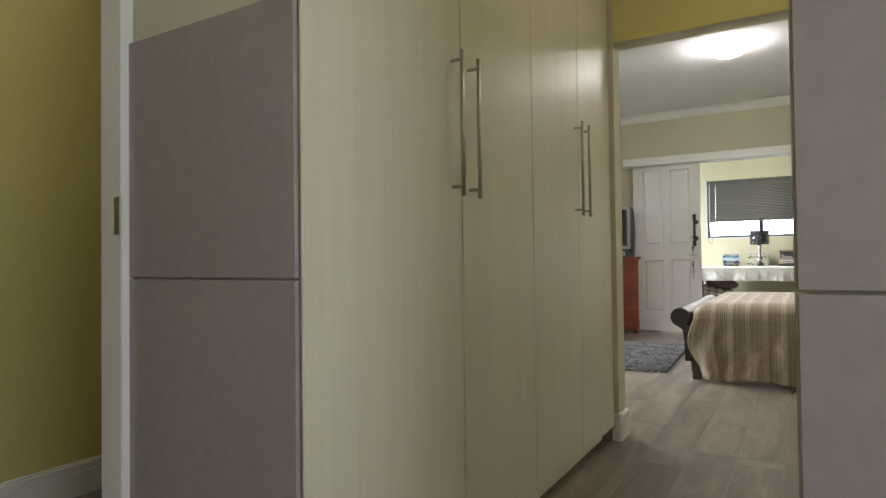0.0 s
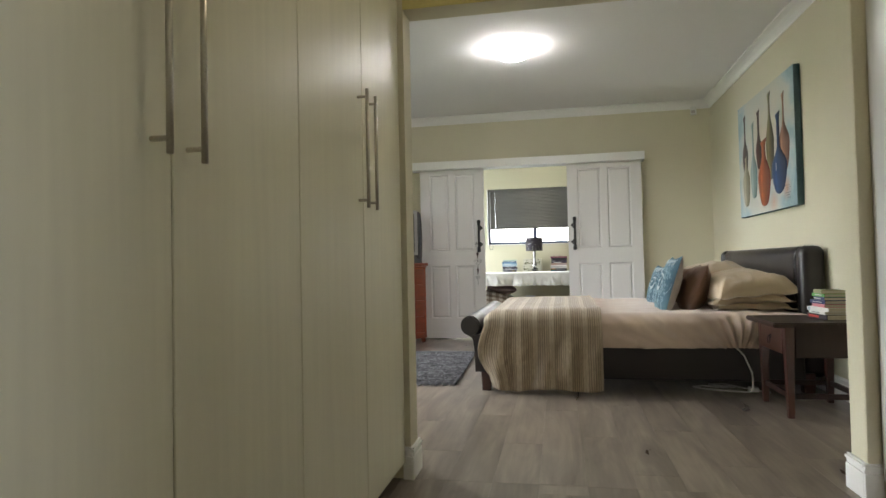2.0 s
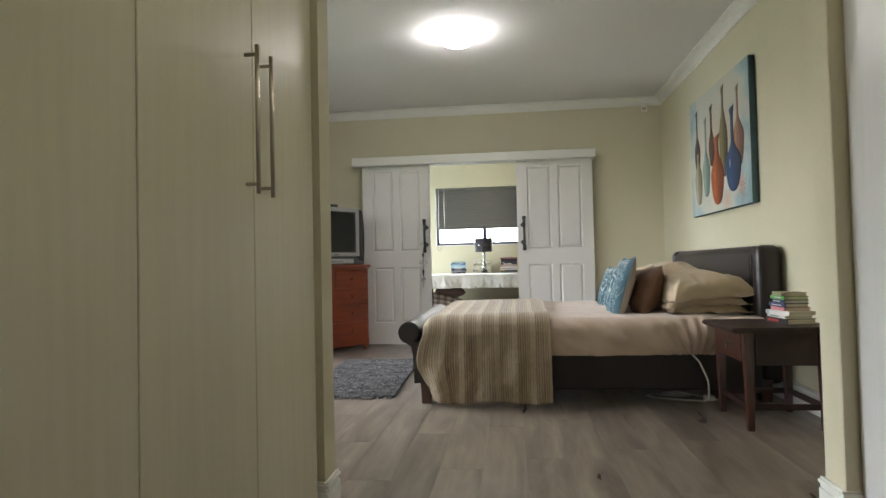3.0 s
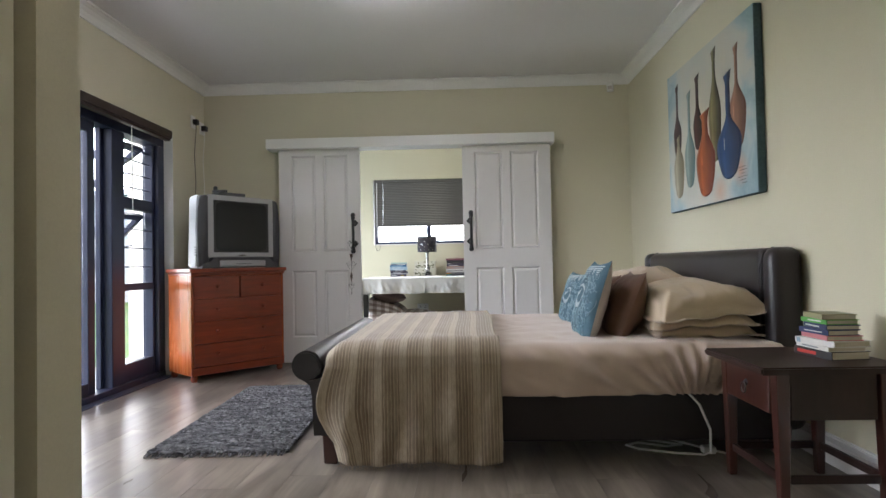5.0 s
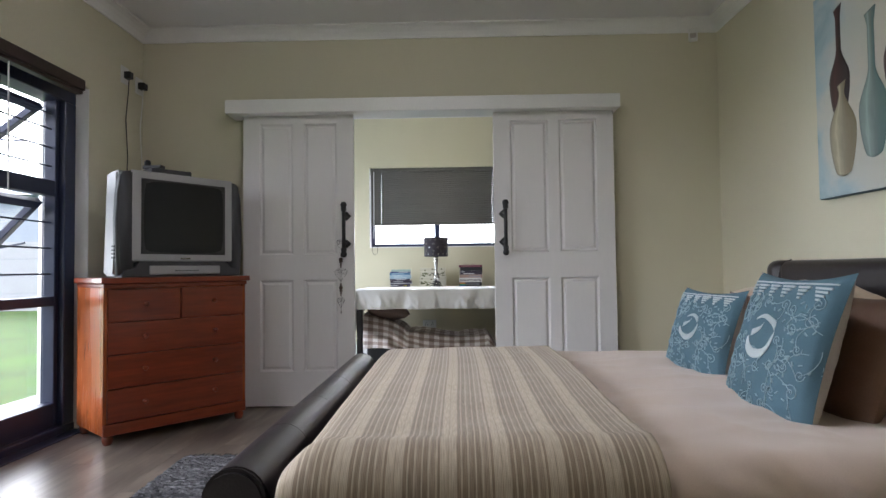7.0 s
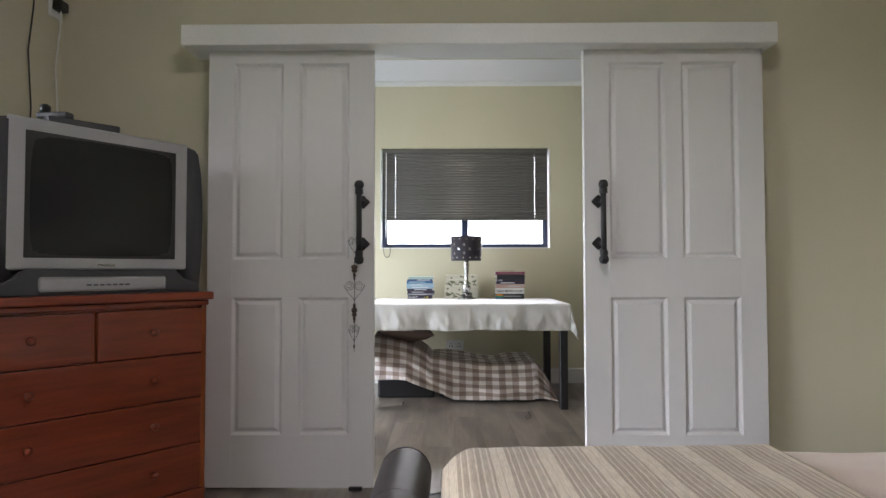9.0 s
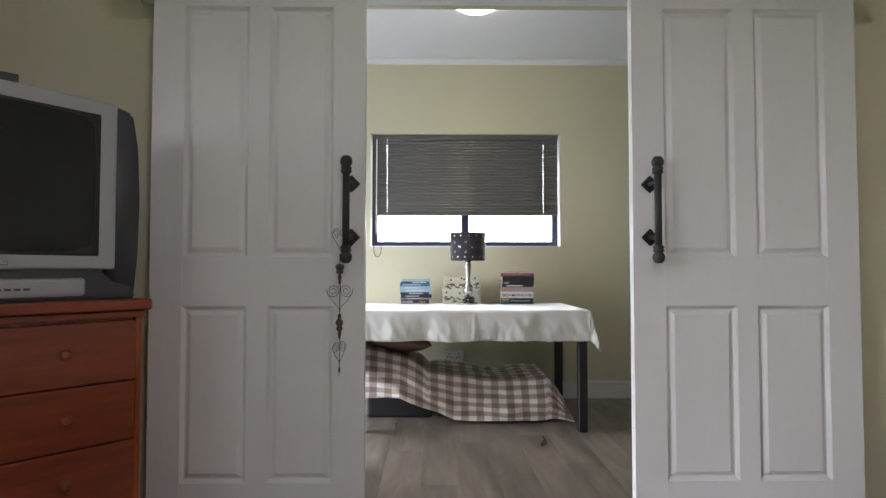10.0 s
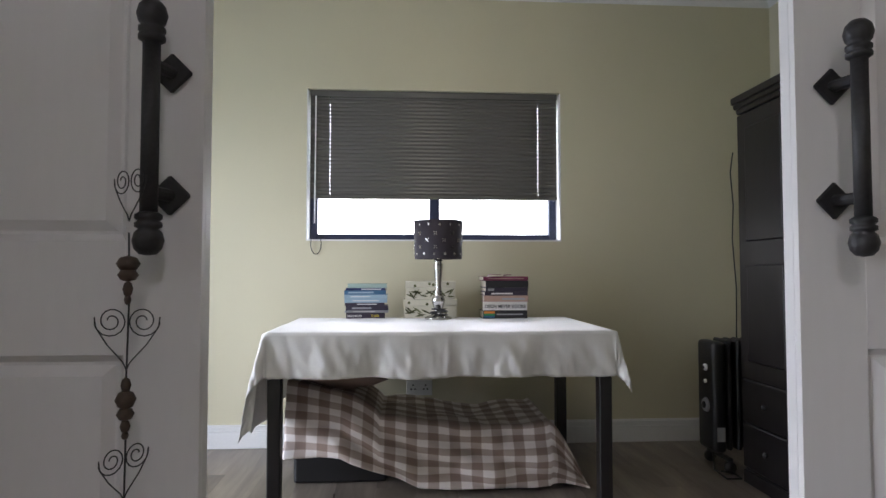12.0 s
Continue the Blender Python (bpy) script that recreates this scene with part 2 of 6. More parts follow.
def laminate(name):
    """Printed wood floor boards: smoky long figure, fine streaks, a random tone for each board."""
    mt = bpy.data.materials.new(name)
    mt.use_nodes = True
    nt = mt.node_tree
    bs = nt.nodes["Principled BSDF"]
    tc, info = nt.nodes.new("ShaderNodeTexCoord"), nt.nodes.new("ShaderNodeObjectInfo")
    sc, ad = nt.nodes.new("ShaderNodeVectorMath"), nt.nodes.new("ShaderNodeVectorMath")
    sc.operation, ad.operation = "SCALE", "ADD"
    sc.inputs[0].default_value = (7.0, 13.0, 5.0)
    links(nt, info.outputs["Random"], sc.inputs["Scale"])
    links(nt, tc.outputs["Object"], ad.inputs[0])
    links(nt, sc.outputs[0], ad.inputs[1])
    outs = []
    for scale, size, detail, rough_, dist in (((7.0, 1.3, 1.0), 1.0, 4.0, 0.55, 0.8), ((55.0, 2.2, 1.0), 1.0, 3.0, 0.5, 0.2)):
        mp = nt.nodes.new("ShaderNodeMapping")
        mp.inputs["Scale"].default_value = scale
        links(nt, ad.outputs[0], mp.inputs["Vector"])
        n = nt.nodes.new("ShaderNodeTexNoise")
        n.inputs["Scale"].default_value, n.inputs["Detail"].default_value = size, detail
        n.inputs["Roughness"].default_value, n.inputs["Distortion"].default_value = rough_, dist
        links(nt, mp.outputs[0], n.inputs["Vector"])
        outs.append(n.outputs[0])
    rp = nt.nodes.new("ShaderNodeValToRGB")
    el = rp.color_ramp.elements
    el[0].position, el[0].color = 0.28, (0.100, 0.082, 0.068, 1)
    el[1].position, el[1].color = 0.74, (0.300, 0.252, 0.202, 1)
    e = el.new(0.5)
    e.color = (0.192, 0.160, 0.128, 1)
    links(nt, outs[0], rp.inputs[0])
    mr, m2, ml = nt.nodes.new("ShaderNodeMapRange"), nt.nodes.new("ShaderNodeMapRange"), nt.nodes.new("ShaderNodeMath")
    mr.inputs["To Min"].default_value, mr.inputs["To Max"].default_value = 0.72, 1.28
    m2.inputs["To Min"].default_value, m2.inputs["To Max"].default_value = 0.91, 1.09
    ml.operation = "MULTIPLY"
    links(nt, outs[1], mr.inputs["Value"])
    links(nt, info.outputs["Random"], m2.inputs["Value"])
    links(nt, mr.outputs[0], ml.inputs[0])
    links(nt, m2.outputs[0], ml.inputs[1])
    hs = nt.nodes.new("ShaderNodeHueSaturation")
    links(nt, ml.outputs[0], hs.inputs["Value"])
    links(nt, rp.outputs[0], hs.inputs["Color"])
    links(nt, hs.outputs[0], bs.inputs["Base Color"])
    r2 = nt.nodes.new("ShaderNodeMapRange")
    r2.inputs["To Min"].default_value, r2.inputs["To Max"].default_value = 0.265, 0.30
    links(nt, outs[0], r2.inputs["Value"])
    links(nt, r2.outputs[0], bs.inputs["Roughness"])
    return mt


PLANK = laminate("grey_brown_laminate")
SUBFLOOR = surface("dark_joint", (0.06, 0.05, 0.04), rough=0.9)
LEATHER = surface("dark_brown_leather", (0.022, 0.017, 0.019), rough=0.33, var=0.2, big=3, grain=220, bump=0.22, spec=0.45)
REDWOOD = surface("dark_cherry_wood", (0.060, 0.018, 0.013), rough=0.3, var=0.25, big=4, grain=30, bump=0.06, stretch=(1, 1, 0.2), coat=0.3)
DARKWOOD = surface("espresso_wood", (0.030, 0.014, 0.011), rough=0.42, var=0.25, big=4, grain=30, bump=0.06, stretch=(1, 1, 0.2), spec=0.3)
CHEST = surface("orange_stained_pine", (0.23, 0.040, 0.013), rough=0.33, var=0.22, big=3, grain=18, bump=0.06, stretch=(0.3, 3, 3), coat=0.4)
# upright grain; base colour lightened to stand for daylight on the side panel
CHESTLIT = surface("orange_pine_daylit_tone", (0.40, 0.10, 0.026), rough=0.27, var=0.22, big=3, grain=18, bump=0.06, stretch=(3, 3, 0.3), coat=0.4)
SHEETM = surface("beige_cotton_sateen", (0.60, 0.475, 0.40), rough=0.5, var=0.05, big=2, grain=350, bump=0.1, sheen=0.3)
PILLOWM = surface("tan_cotton_sateen", (0.52, 0.41, 0.285), rough=0.55, var=0.06, big=3, grain=350, bump=0.1, sheen=0.3)
BROWNC = surface("brown_faux_suede", (0.14, 0.068, 0.038), rough=0.55, var=0.15, big=4, grain=250, bump=0.15, sheen=0.1)
BLUEC = surface("teal_blue_cotton", (0.062, 0.132, 0.175), rough=0.8, var=0.12, big=5, grain=400, bump=0.25)
STITCH = surface("white_embroidery_thread", (0.50, 0.56, 0.58), rough=0.8, grain=600, bump=0.3)
SCROLL = surface("pale_blue_embroidery_thread", (0.30, 0.42, 0.47), rough=0.8, grain=600, bump=0.3)
BACKC = surface("pale_linen", (0.50, 0.46, 0.43), rough=0.85, grain=400, bump=0.2)


def oil_paint(name, c, dk):
    """A painted vase: its modelling runs across the brush strokes from a light flank to a dark one."""
    mt = surface(name, c, rough=0.45, big=5, grain=14, bump=0.2)
    nt = mt.node_tree
    bs = nt.nodes["Principled BSDF"]
    uvn, sep, nz, ma = (nt.nodes.new("ShaderNode" + k) for k in ("UVMap", "SeparateXYZ", "TexNoise", "Math"))
    nz.inputs["Scale"].default_value, nz.inputs["Detail"].default_value = 5.0, 4.0
    links(nt, uvn.outputs[0], sep.inputs[0])
    links(nt, uvn.outputs[0], nz.inputs["Vector"])
    ma.operation = "MULTIPLY_ADD"
    ma.inputs[1].default_value = 0.3
    links(nt, nz.outputs[0], ma.inputs[0])
    links(nt, sep.outputs[0], ma.inputs[2])
    rp = nt.nodes.new("ShaderNodeValToRGB")
    el = rp.color_ramp.elements
    el[0].position, el[0].color = 0.14, (*(0.6 * a + 0.4 * b for a, b in zip(c, dk)), 1)
    el[1].position, el[1].color = 0.96, (*dk, 1)
    for p, f in ((0.32, 1.0), (0.42, 1.35), (0.52, 1.0), (0.70, 0.7)):
        e = el.new(p)
        e.color = (*(min(0.85, f * a) for a in c), 1)
    links(nt, ma.outputs[0], rp.inputs[0])
    links(nt, rp.outputs[0], bs.inputs["Base Color"])
    return mt


def painted_ground(name):
    """The picture's ground: pale beige in the middle, cloudy blue-grey towards its rim, two dabs of orange."""
    mt = surface(name, (0.5, 0.5, 0.45), rough=0.65, big=3, grain=12, bump=0.12)
    nt = mt.node_tree
    bs = nt.nodes["Principled BSDF"]
    tc, mp, ln, nz, ma = (nt.nodes.new("ShaderNode" + k) for k in ("TexCoord", "Mapping", "VectorMath", "TexNoise", "Math"))
    mp.inputs["Location"].default_value, mp.inputs["Scale"].default_value = (0.02, -0.02, 0.0), (0.72, 0.80, 0.0)
    links(nt, tc.outputs["Object"], mp.inputs["Vector"])
    ln.operation = "LENGTH"
    links(nt, mp.outputs[0], ln.inputs[0])
    nz.inputs["Scale"].default_value, nz.inputs["Detail"].default_value, nz.inputs["Distortion"].default_value = 3.2, 6.0, 0.6
    links(nt, tc.outputs["Object"], nz.inputs["Vector"])
    ma.operation = "MULTIPLY_ADD"
    ma.inputs[1].default_value = 0.75
    links(nt, nz.outputs[0], ma.inputs[0])
    links(nt, ln.outputs["Value"], ma.inputs[2])
    rp = nt.nodes.new("ShaderNodeValToRGB")
    el = rp.color_ramp.elements
    el[0].position, el[0].color = 0.58, (0.56, 0.53, 0.45, 1)
    el[1].position, el[1].color = 1.0, (0.24, 0.35, 0.40, 1)
    e = el.new(0.80)
    e.color = (0.50, 0.52, 0.48, 1)
    e = el.new(0.90)
    e.color = (0.36, 0.46, 0.49, 1)
    links(nt, ma.outputs[0], rp.inputs[0])
    col = rp.outputs[0]
    for at, size in (((0.47, -0.35, 0.046), 0.11), ((0.20, -0.44, 0.046), 0.10)):
        ds, mr, mx, ml = (nt.nodes.new("ShaderNode" + k) for k in ("VectorMath", "MapRange", "Mix", "Math"))
        ds.operation = "DISTANCE"
        ds.inputs[1].default_value = at
        links(nt, tc.outputs["Object"], ds.inputs[0])
        mr.inputs["From Min"].default_value, mr.inputs["From Max"].default_value = 0.0, size
        mr.inputs["To Min"].default_value, mr.inputs["To Max"].default_value = 1.2, 0.0
        links(nt, ds.outputs["Value"], mr.inputs["Value"])
        ml.operation = "MULTIPLY"
        links(nt, mr.outputs[0], ml.inputs[0])
        links(nt, nz.outputs[0], ml.inputs[1])
        mx.data_type = "RGBA"
        links(nt, ml.outputs[0], mx.inputs[0])
        links(nt, col, mx.inputs[6])
        mx.inputs[7].default_value = (0.60, 0.27, 0.14, 1)
        col = mx.outputs[2]
    links(nt, col, bs.inputs["Base Color"])
    return mt


CANVAS = painted_ground("painted_canvas_background")
TEALEDGE = surface("painted_canvas_edge", (0.055, 0.105, 0.12), rough=0.7, var=0.2, big=4, grain=60)
BLACKWOOD = surface("black_stained_wood", (0.010, 0.008, 0.009), rough=0.4, var=0.25, big=4, grain=30, bump=0.06, stretch=(1, 1, 0.2))
BLACKMETAL = surface("black_wrought_iron", (0.022, 0.021, 0.022), rough=0.5, var=0.2, big=20, grain=160, bump=0.2)
# black frames; the blue in this colour stands for glare off the bright glazing
ALU = surface("black_aluminium_glare_tint", (0.023, 0.031, 0.068), rough=0.35, var=0.1, big=4, grain=200, bump=0.03)
BROWNBOX = surface("brown_blind_cassette", (0.045, 0.027, 0.022), rough=0.45, var=0.15, big=4, grain=60)
STEEL = surface("brushed_steel", (0.52, 0.49, 0.42), rough=0.32, var=0.08, big=6, grain=200, metal=1.0, bump=0.04)
CHROME = surface("worn_nickel", (0.50, 0.49, 0.47), rough=0.25, var=0.04, metal=1.0, bump=0.0)
SILVERP = surface("silver_plastic", (0.38, 0.38, 0.385), rough=0.4, var=0.04, big=5, grain=300, bump=0.02)
GREYP = surface("charcoal_plastic", (0.055, 0.057, 0.062), rough=0.45, var=0.08, big=5, grain=300, bump=0.03)
SCREEN = surface("dark_tube_glass", (0.018, 0.019, 0.020), rough=0.17, var=0.05, bump=0.0, spec=0.35)
BLACKP = surface("black_plastic", (0.014, 0.014, 0.015), rough=0.4, var=0.1, big=6, grain=200, bump=0.04)
WHITEP = surface("white_plastic", (0.75, 0.75, 0.73), rough=0.4, var=0.03, bump=0.0)
PAPER = surface("book_pages", (0.62, 0.57, 0.46), rough=0.9, var=0.12, big=8, grain=90, bump=0.3, stretch=(1, 1, 14))
SATIN = surface("white_satin_tablecloth", (0.74, 0.73, 0.70), rough=0.42, var=0.05, big=6, grain=300, bump=0.1, sheen=0.4)
BLINDM = surface("charcoal_blind_slats", (0.115, 0.11, 0.098), rough=0.2, spec=0.6, coat=0.5, var=0.02, stretch=(0.3, 1, 1), rand=0.015, big=3, grain=150, bump=0.0)
SHADE = surface("black_lampshade_card", (0.028, 0.022, 0.030), rough=0.7, var=0.15, big=8, grain=300, bump=0.2)
PINKC = surface("dusty_pink_fabric", (0.34, 0.25, 0.22), rough=0.85, grain=300, bump=0.2)
BEAD = surface("brown_wooden_bead", (0.07, 0.045, 0.03), rough=0.5, var=0.2, big=30, grain=120)
LAWN = surface("mown_lawn", (0.062, 0.145, 0.024), rough=0.9, var=0.25, big=0.8, grain=60, bump=0.6)
PAVER = surface("grey_concrete_paver", (0.40, 0.40, 0.40), rough=0.85, var=0.12, big=4, grain=70, bump=0.3, rand=0.1)
PRECAST = surface("pale_precast_concrete", (0.29, 0.32, 0.36), rough=0.85, var=0.06, big=1, grain=30, bump=0.2)
RENDERW = surface("white_plaster_render", (0.74, 0.74, 0.72), rough=0.85, var=0.04, big=1.2, grain=60, bump=0.15)
ROOF = surface("slate_grey_roof", (0.22, 0.27, 0.34), rough=0.7, var=0.08, big=1, grain=20)
GLASS = glass("window_glass")
LIT = emitter("frosted_glass_lit", (1.0, 0.985, 0.95), 37.0)
LITHALL = emitter("frosted_glass_hall", (1.0, 0.95, 0.82), 5.0)
LITSTUDY = emitter("frosted_glass_bright", (1.0, 0.93, 0.74), 9.5)
LITDIM = emitter("frosted_glass_dim", (1.0, 0.91, 0.66), 5.4)
HAZE = emitter("bright_hazy_sky", (0.90, 0.96, 1.0), 5.6)
CR, BN, BM = (0.44, 0.36, 0.265), (0.245, 0.185, 0.125), (0.30, 0.235, 0.165)
THROW = striped("taupe_and_cream_striped_weave",
                [(0.0, CR), (0.13, CR), (0.145, BM), (0.16, CR), (0.30, CR), (0.315, BN), (0.375, BN), (0.385, CR), (0.405, CR), (0.415, BN), (0.50, BN), (0.51, CR), (0.53, CR), (0.54, BM), (0.64, BN), (0.65, CR), (0.668, CR), (0.68, BN),
                 (0.76, BN), (0.77, CR), (0.80, CR), (0.81, BM), (0.90, BM), (0.915, CR), (0.94, CR), (0.95, BN), (0.985, BN), (1.0, CR)], 0.112, 90.0)
GINGHAM = striped("brown_and_cream_gingham",
                  [(0.0, (0.92, 0.89, 0.87)), (0.46, (0.92, 0.89, 0.87)), (0.50, (0.52, 0.44, 0.395)), (0.96, (0.52, 0.44, 0.395)), (1.0, (0.92, 0.89, 0.87))], 0.106, 0.0, cross=1.0)

# ---- the setting ----
XW, XE, YS, YN, ZC = -2.28, 1.80, 2.80, 7.40, 2.66
YB = 9.85


def structure(name, bm, mat, label, category, smooth=False):
    return solo(name, bm, mat, label, category, kind="structure", smooth=smooth)


# bedroom west wall with the sliding door's opening
b = box(XW - 0.25, XW, YS - 0.12, 3.76, 0, ZC)
box(XW - 0.25, XW, 6.772, 8.12, 0, ZC, bm=b)
box(XW - 0.25, XW, 9.28, YB + 0.25, 0, ZC, bm=b)
box(XW - 0.25, XW, 8.12, 9.28, 2.05, ZC, bm=b)
box(XW - 0.25, XW, 3.76, 6.772, 2.06, ZC, bm=b)
structure("wall_west", b, WALL, "olive cream painted wall round the glazed door", "wall")
b = box(XE, XE + 0.2, 2.55, YB + 0.25, 0, ZC)
structure("wall_east", b, WALL, "olive cream painted wall behind the bed", "wall")
# wall between bedroom and passage
b = box(XW, -0.53, 2.68, YS, 0, ZC)
box(1.165, XE, 2.68, YS, 0, ZC, bm=b)
box(-0.53, 1.165, 2.68, YS, 1.955, ZC, bm=b)
structure("wall_south", b, WALL, "olive cream painted wall with a wide opening to the passage", "wall")
b = box(-0.53, 1.165, 2.675, 2.6795, 1.956, ZC)
structure("wall_passage_jamb", box(1.166, 1.21, 2.675, 2.6795, 0, ZC), WALL, "olive cream painted edge beside the opening", "wall")
structure("wall_passage_face", b, YELLOW, "yellow ochre painted passage side of the opening", "wall")
# wall between bedroom and study
b = box(XW, -1.22, YN, YN + 0.12, 0, ZC)
box(0.72, XE, YN, YN + 0.12, 0, ZC, bm=b)
box(-1.22, 0.72, YN, YN + 0.12, 2.045, ZC, bm=b)
structure("wall_north", b, WALL, "olive cream painted wall with a wide opening to the study", "wall")
# study's far wall with its window
b = box(XW, -1.01, YB, YB + 0.25, 0, ZC)
box(0.49, XE, YB, YB + 0.25, 0, ZC, bm=b)
box(-1.01, 0.49, YB, YB + 0.25, 0, 1.18, bm=b)
box(-1.01, 0.49, YB, YB + 0.25, 2.07, ZC, bm=b)
structure("wall_study", b, STUDYP, "olive cream painted study wall round a window", "wall")
# passage, lobby and side corridor
b = box(-1.02, -0.458, 0.432, 0.56, 0, ZC)
box(0.246, XE, 0.432, 0.56, 0, ZC, bm=b)
box(-0.458, 0.246, 0.432, 0.56, 2.05, ZC, bm=b)
structure("wall_passage_door", b, WALL, "cream painted wall with a doorway to the lobby", "wall")
b = box(-2.38, -2.18, -2.2, 2.68, 0, ZC)
box(-1.24, -1.16, 0.56, 2.68, 0, ZC, bm=b)
structure("wall_corridor", b, YELLOW, "yellow ochre painted corridor wall", "wall")
b = box(1.80, 2.0, -1.8, -1.15, 0, ZC)
box(1.80, 2.0, -0.25, 2.55, 0, ZC, bm=b)
box(1.80, 2.0, -1.15, -0.25, 0, 0.85, bm=b)
box(1.80, 2.0, -1.15, -0.25, 2.05, ZC, bm=b)
structure("wall_passage_east", b, WALL, "cream painted wall closing the passage", "wall")
b = box(-1.02, -0.92, -1.8, -0.45, 0, ZC)
box(-1.02, -0.92, -0.45, 0.432, 2.05, ZC, bm=b)
box(-2.18, -1.02, -2.0, -1.8, 0, ZC, bm=b)
box(-1.02, 1.80, -1.8, -1.68, 0, ZC, bm=b)
structure("wall_lobby", b, WALL, "cream painted lobby wall", "wall")
structure("ceiling", box(-2.55, 2.0, -2.2, YB + 0.25, ZC, ZC + 0.15), CEIL, "smooth white painted ceiling", "ceiling")


def cornice(name, x0, x1, y0, y1, sides, size=1.0):
    """A coved moulding round a room, under the ceiling."""
    bm = bmesh.new()
    prof = [(0.0, -0.085), (0.012, -0.085), (0.016, -0.070), (0.030, -0.045), (0.052, -0.024), (0.074, -0.014), (0.090, -0.012), (0.090, 0.0), (0.0, 0.0)]
    for side in sides:
        if side in "ns":
            a, c, fx = (x0, x1, True)
        else:
            a, c, fx = (y0, y1, False)
        pts = []
        for d, z in ((size * a_, size * z_) for a_, z_ in prof):
            cut = d
            for end in (a + cut, c - cut):
                if fx:
                    pts.append((end, y1 - d if side == "n" else y0 + d, ZC - 0.001 + z))
                else:
                    pts.append((x1 - d if side == "e" else x0 + d, end, ZC - 0.001 + z))
        vs = [bm.verts.new(p) for p in pts]
        n = len(prof)
        for i in range(n - 1):
            bm.faces.new((vs[2 * i], vs[2 * i + 1], vs[2 * i + 3], vs[2 * i + 2]))
    bmesh.ops.recalc_face_normals(bm, faces=bm.faces[:])
    structure(name, bm, WHITE, "white coved plaster cornice under the ceiling", "cornice")


cornice("trim_cornice_bedroom", XW, XE, YS, YN, "nsew")
cornice("trim_cornice_study", XW, XE, YN + 0.12, YB, "nsew", 0.42)


def skirting(name, runs):
    """White skirting boards with a rounded top bead; runs: start, end, and the way out of the wall."""
    bm = bmesh.new()
    for (xa, ya), (xb, yb), (nx, ny) in runs:
        for d, z0, z1 in ((0.016, 0.0, 0.095), (0.011, 0.095, 0.112), (0.018, 0.112, 0.124), (0.010, 0.124, 0.132)):
            xs = sorted((xa, xb, xa + nx * d, xb + nx * d))
            ys = sorted((ya, yb, ya + ny * d, yb + ny * d))
            box(xs[0], xs[-1], ys[0], ys[-1], z0, z1, bevel=0.002, bm=bm)
    structure(name, bm, WHITE, "white painted skirting board with a beaded top", "skirting")


skirting("baseboard_bedroom", [((XE, 2.82), (XE, YN), (-1, 0)), ((XW, YN), (-1.22, YN), (0, -1)), ((0.72, YN), (XE, YN), (0, -1)), ((XW, 6.79), (XW, YN), (1, 0)),
                               ((1.165, YS), (XE, YS), (0, 1)), ((XW, YS), (-0.53, YS), (0, 1))])
skirting("baseboard_jambs", [((-0.53, 2.66), (-0.53, 2.818), (1, 0)), ((-0.56, 2.68), (-0.514, 2.68), (0, -1)), ((1.165, 2.68), (1.165, 2.818), (-1, 0)), ((1.149, 2.68), (1.21, 2.68), (0, -1))])
skirting("baseboard_study", [((XW, YB), (XE, YB), (0, -1)), ((XE, 7.52), (XE, YB), (-1, 0)), ((XW, 7.52), (XW, 8.12), (1, 0)), ((XW, 9.28), (XW, YB), (1, 0))])
skirting("baseboard_corridor", [((-2.18, -1.8), (-2.18, 2.68), (1, 0))])

# doorway frame between lobby and corridor
d1 = thing("door_frame", Matrix.Translation((-0.97, 0.0, 0)), "white painted timber door frame with a steel strike plate", "door frame", kind="structure")
part("jamb", box(-0.022, 0.052, 0.402, 0.430, 0, 2.05, 0.003), WHITE, d1)
part("jamb", box(-0.065, 0.062, -0.45, -0.405, 0, 2.05, 0.003), WHITE, d1)
part("head", box(-0.065, 0.062, -0.405, 0.402, 2.0, 2.046, 0.003), WHITE, d1)
part("strike_plate", box(0.032, 0.0515, 0.398, 0.4025, 0.955, 1.03, 0.001), STEEL, d1, "steel strike plate")

structure("trim_doorway_lining", box(-0.4578, -0.450, 0.426, 0.562, 0, 2.05, 0.002), CUP, "whitewashed lining of the passage doorway", "door lining")

# ---- ground outside ----
b = bmesh.new()
vs = [b.verts.new(p) for p in ((-600, -600, -0.12), (600, -600, -0.12), (600, 600, -0.12), (-600, 600, -0.12))]
b.faces.new(vs)
structure("ground", b, LAWN, "bright green mown lawn outside the glazed door", "lawn")

# garden wall of precast panels and posts
gw = thing("garden_wall", Matrix.Translation((-16.5, 20.3, -0.12)), "pale precast concrete garden wall with posts", "garden wall", kind="structure")
for i in range(4):
    for j in range(4):
        part("panel", box(i * 2.4 + 0.075, i * 2.4 + 2.325, -0.03, 0.03, j * 0.5 + 0.004, j * 0.5 + 0.496, 0.006), PRECAST, gw)
for i in range(5):
    part("post", box(i * 2.4 - 0.075, i * 2.4 + 0.075, -0.07, 0.07, 0, 2.08, 0.01), PRECAST, gw)
hs = thing("neighbour_house", Matrix.Translation((-16, 27, -0.12)), "grey-blue neighbouring house with a low roof behind the wall", "house", kind="structure")
part("wall", box(-12, 6.5, 0, 8, 0, 4.2), ROOF, hs)
part("roof", poly_prism([(-0.5, 4.2), (8.5, 4.2), (4, 5.0)], -12.5, 7.0, m=Matrix(((0, 0, 1, 0), (1, 0, 0, 0), (0, 1, 0, 0), (0, 0, 0, 1)))), ROOF, hs)
h2 = thing("white_house", Matrix.Translation((-8.6, 21.5, -0.12)), "white rendered house wall with a window", "house", kind="structure")
part("wall", box(0, 4, 0, 6, 0, 5.2), RENDERW, h2)
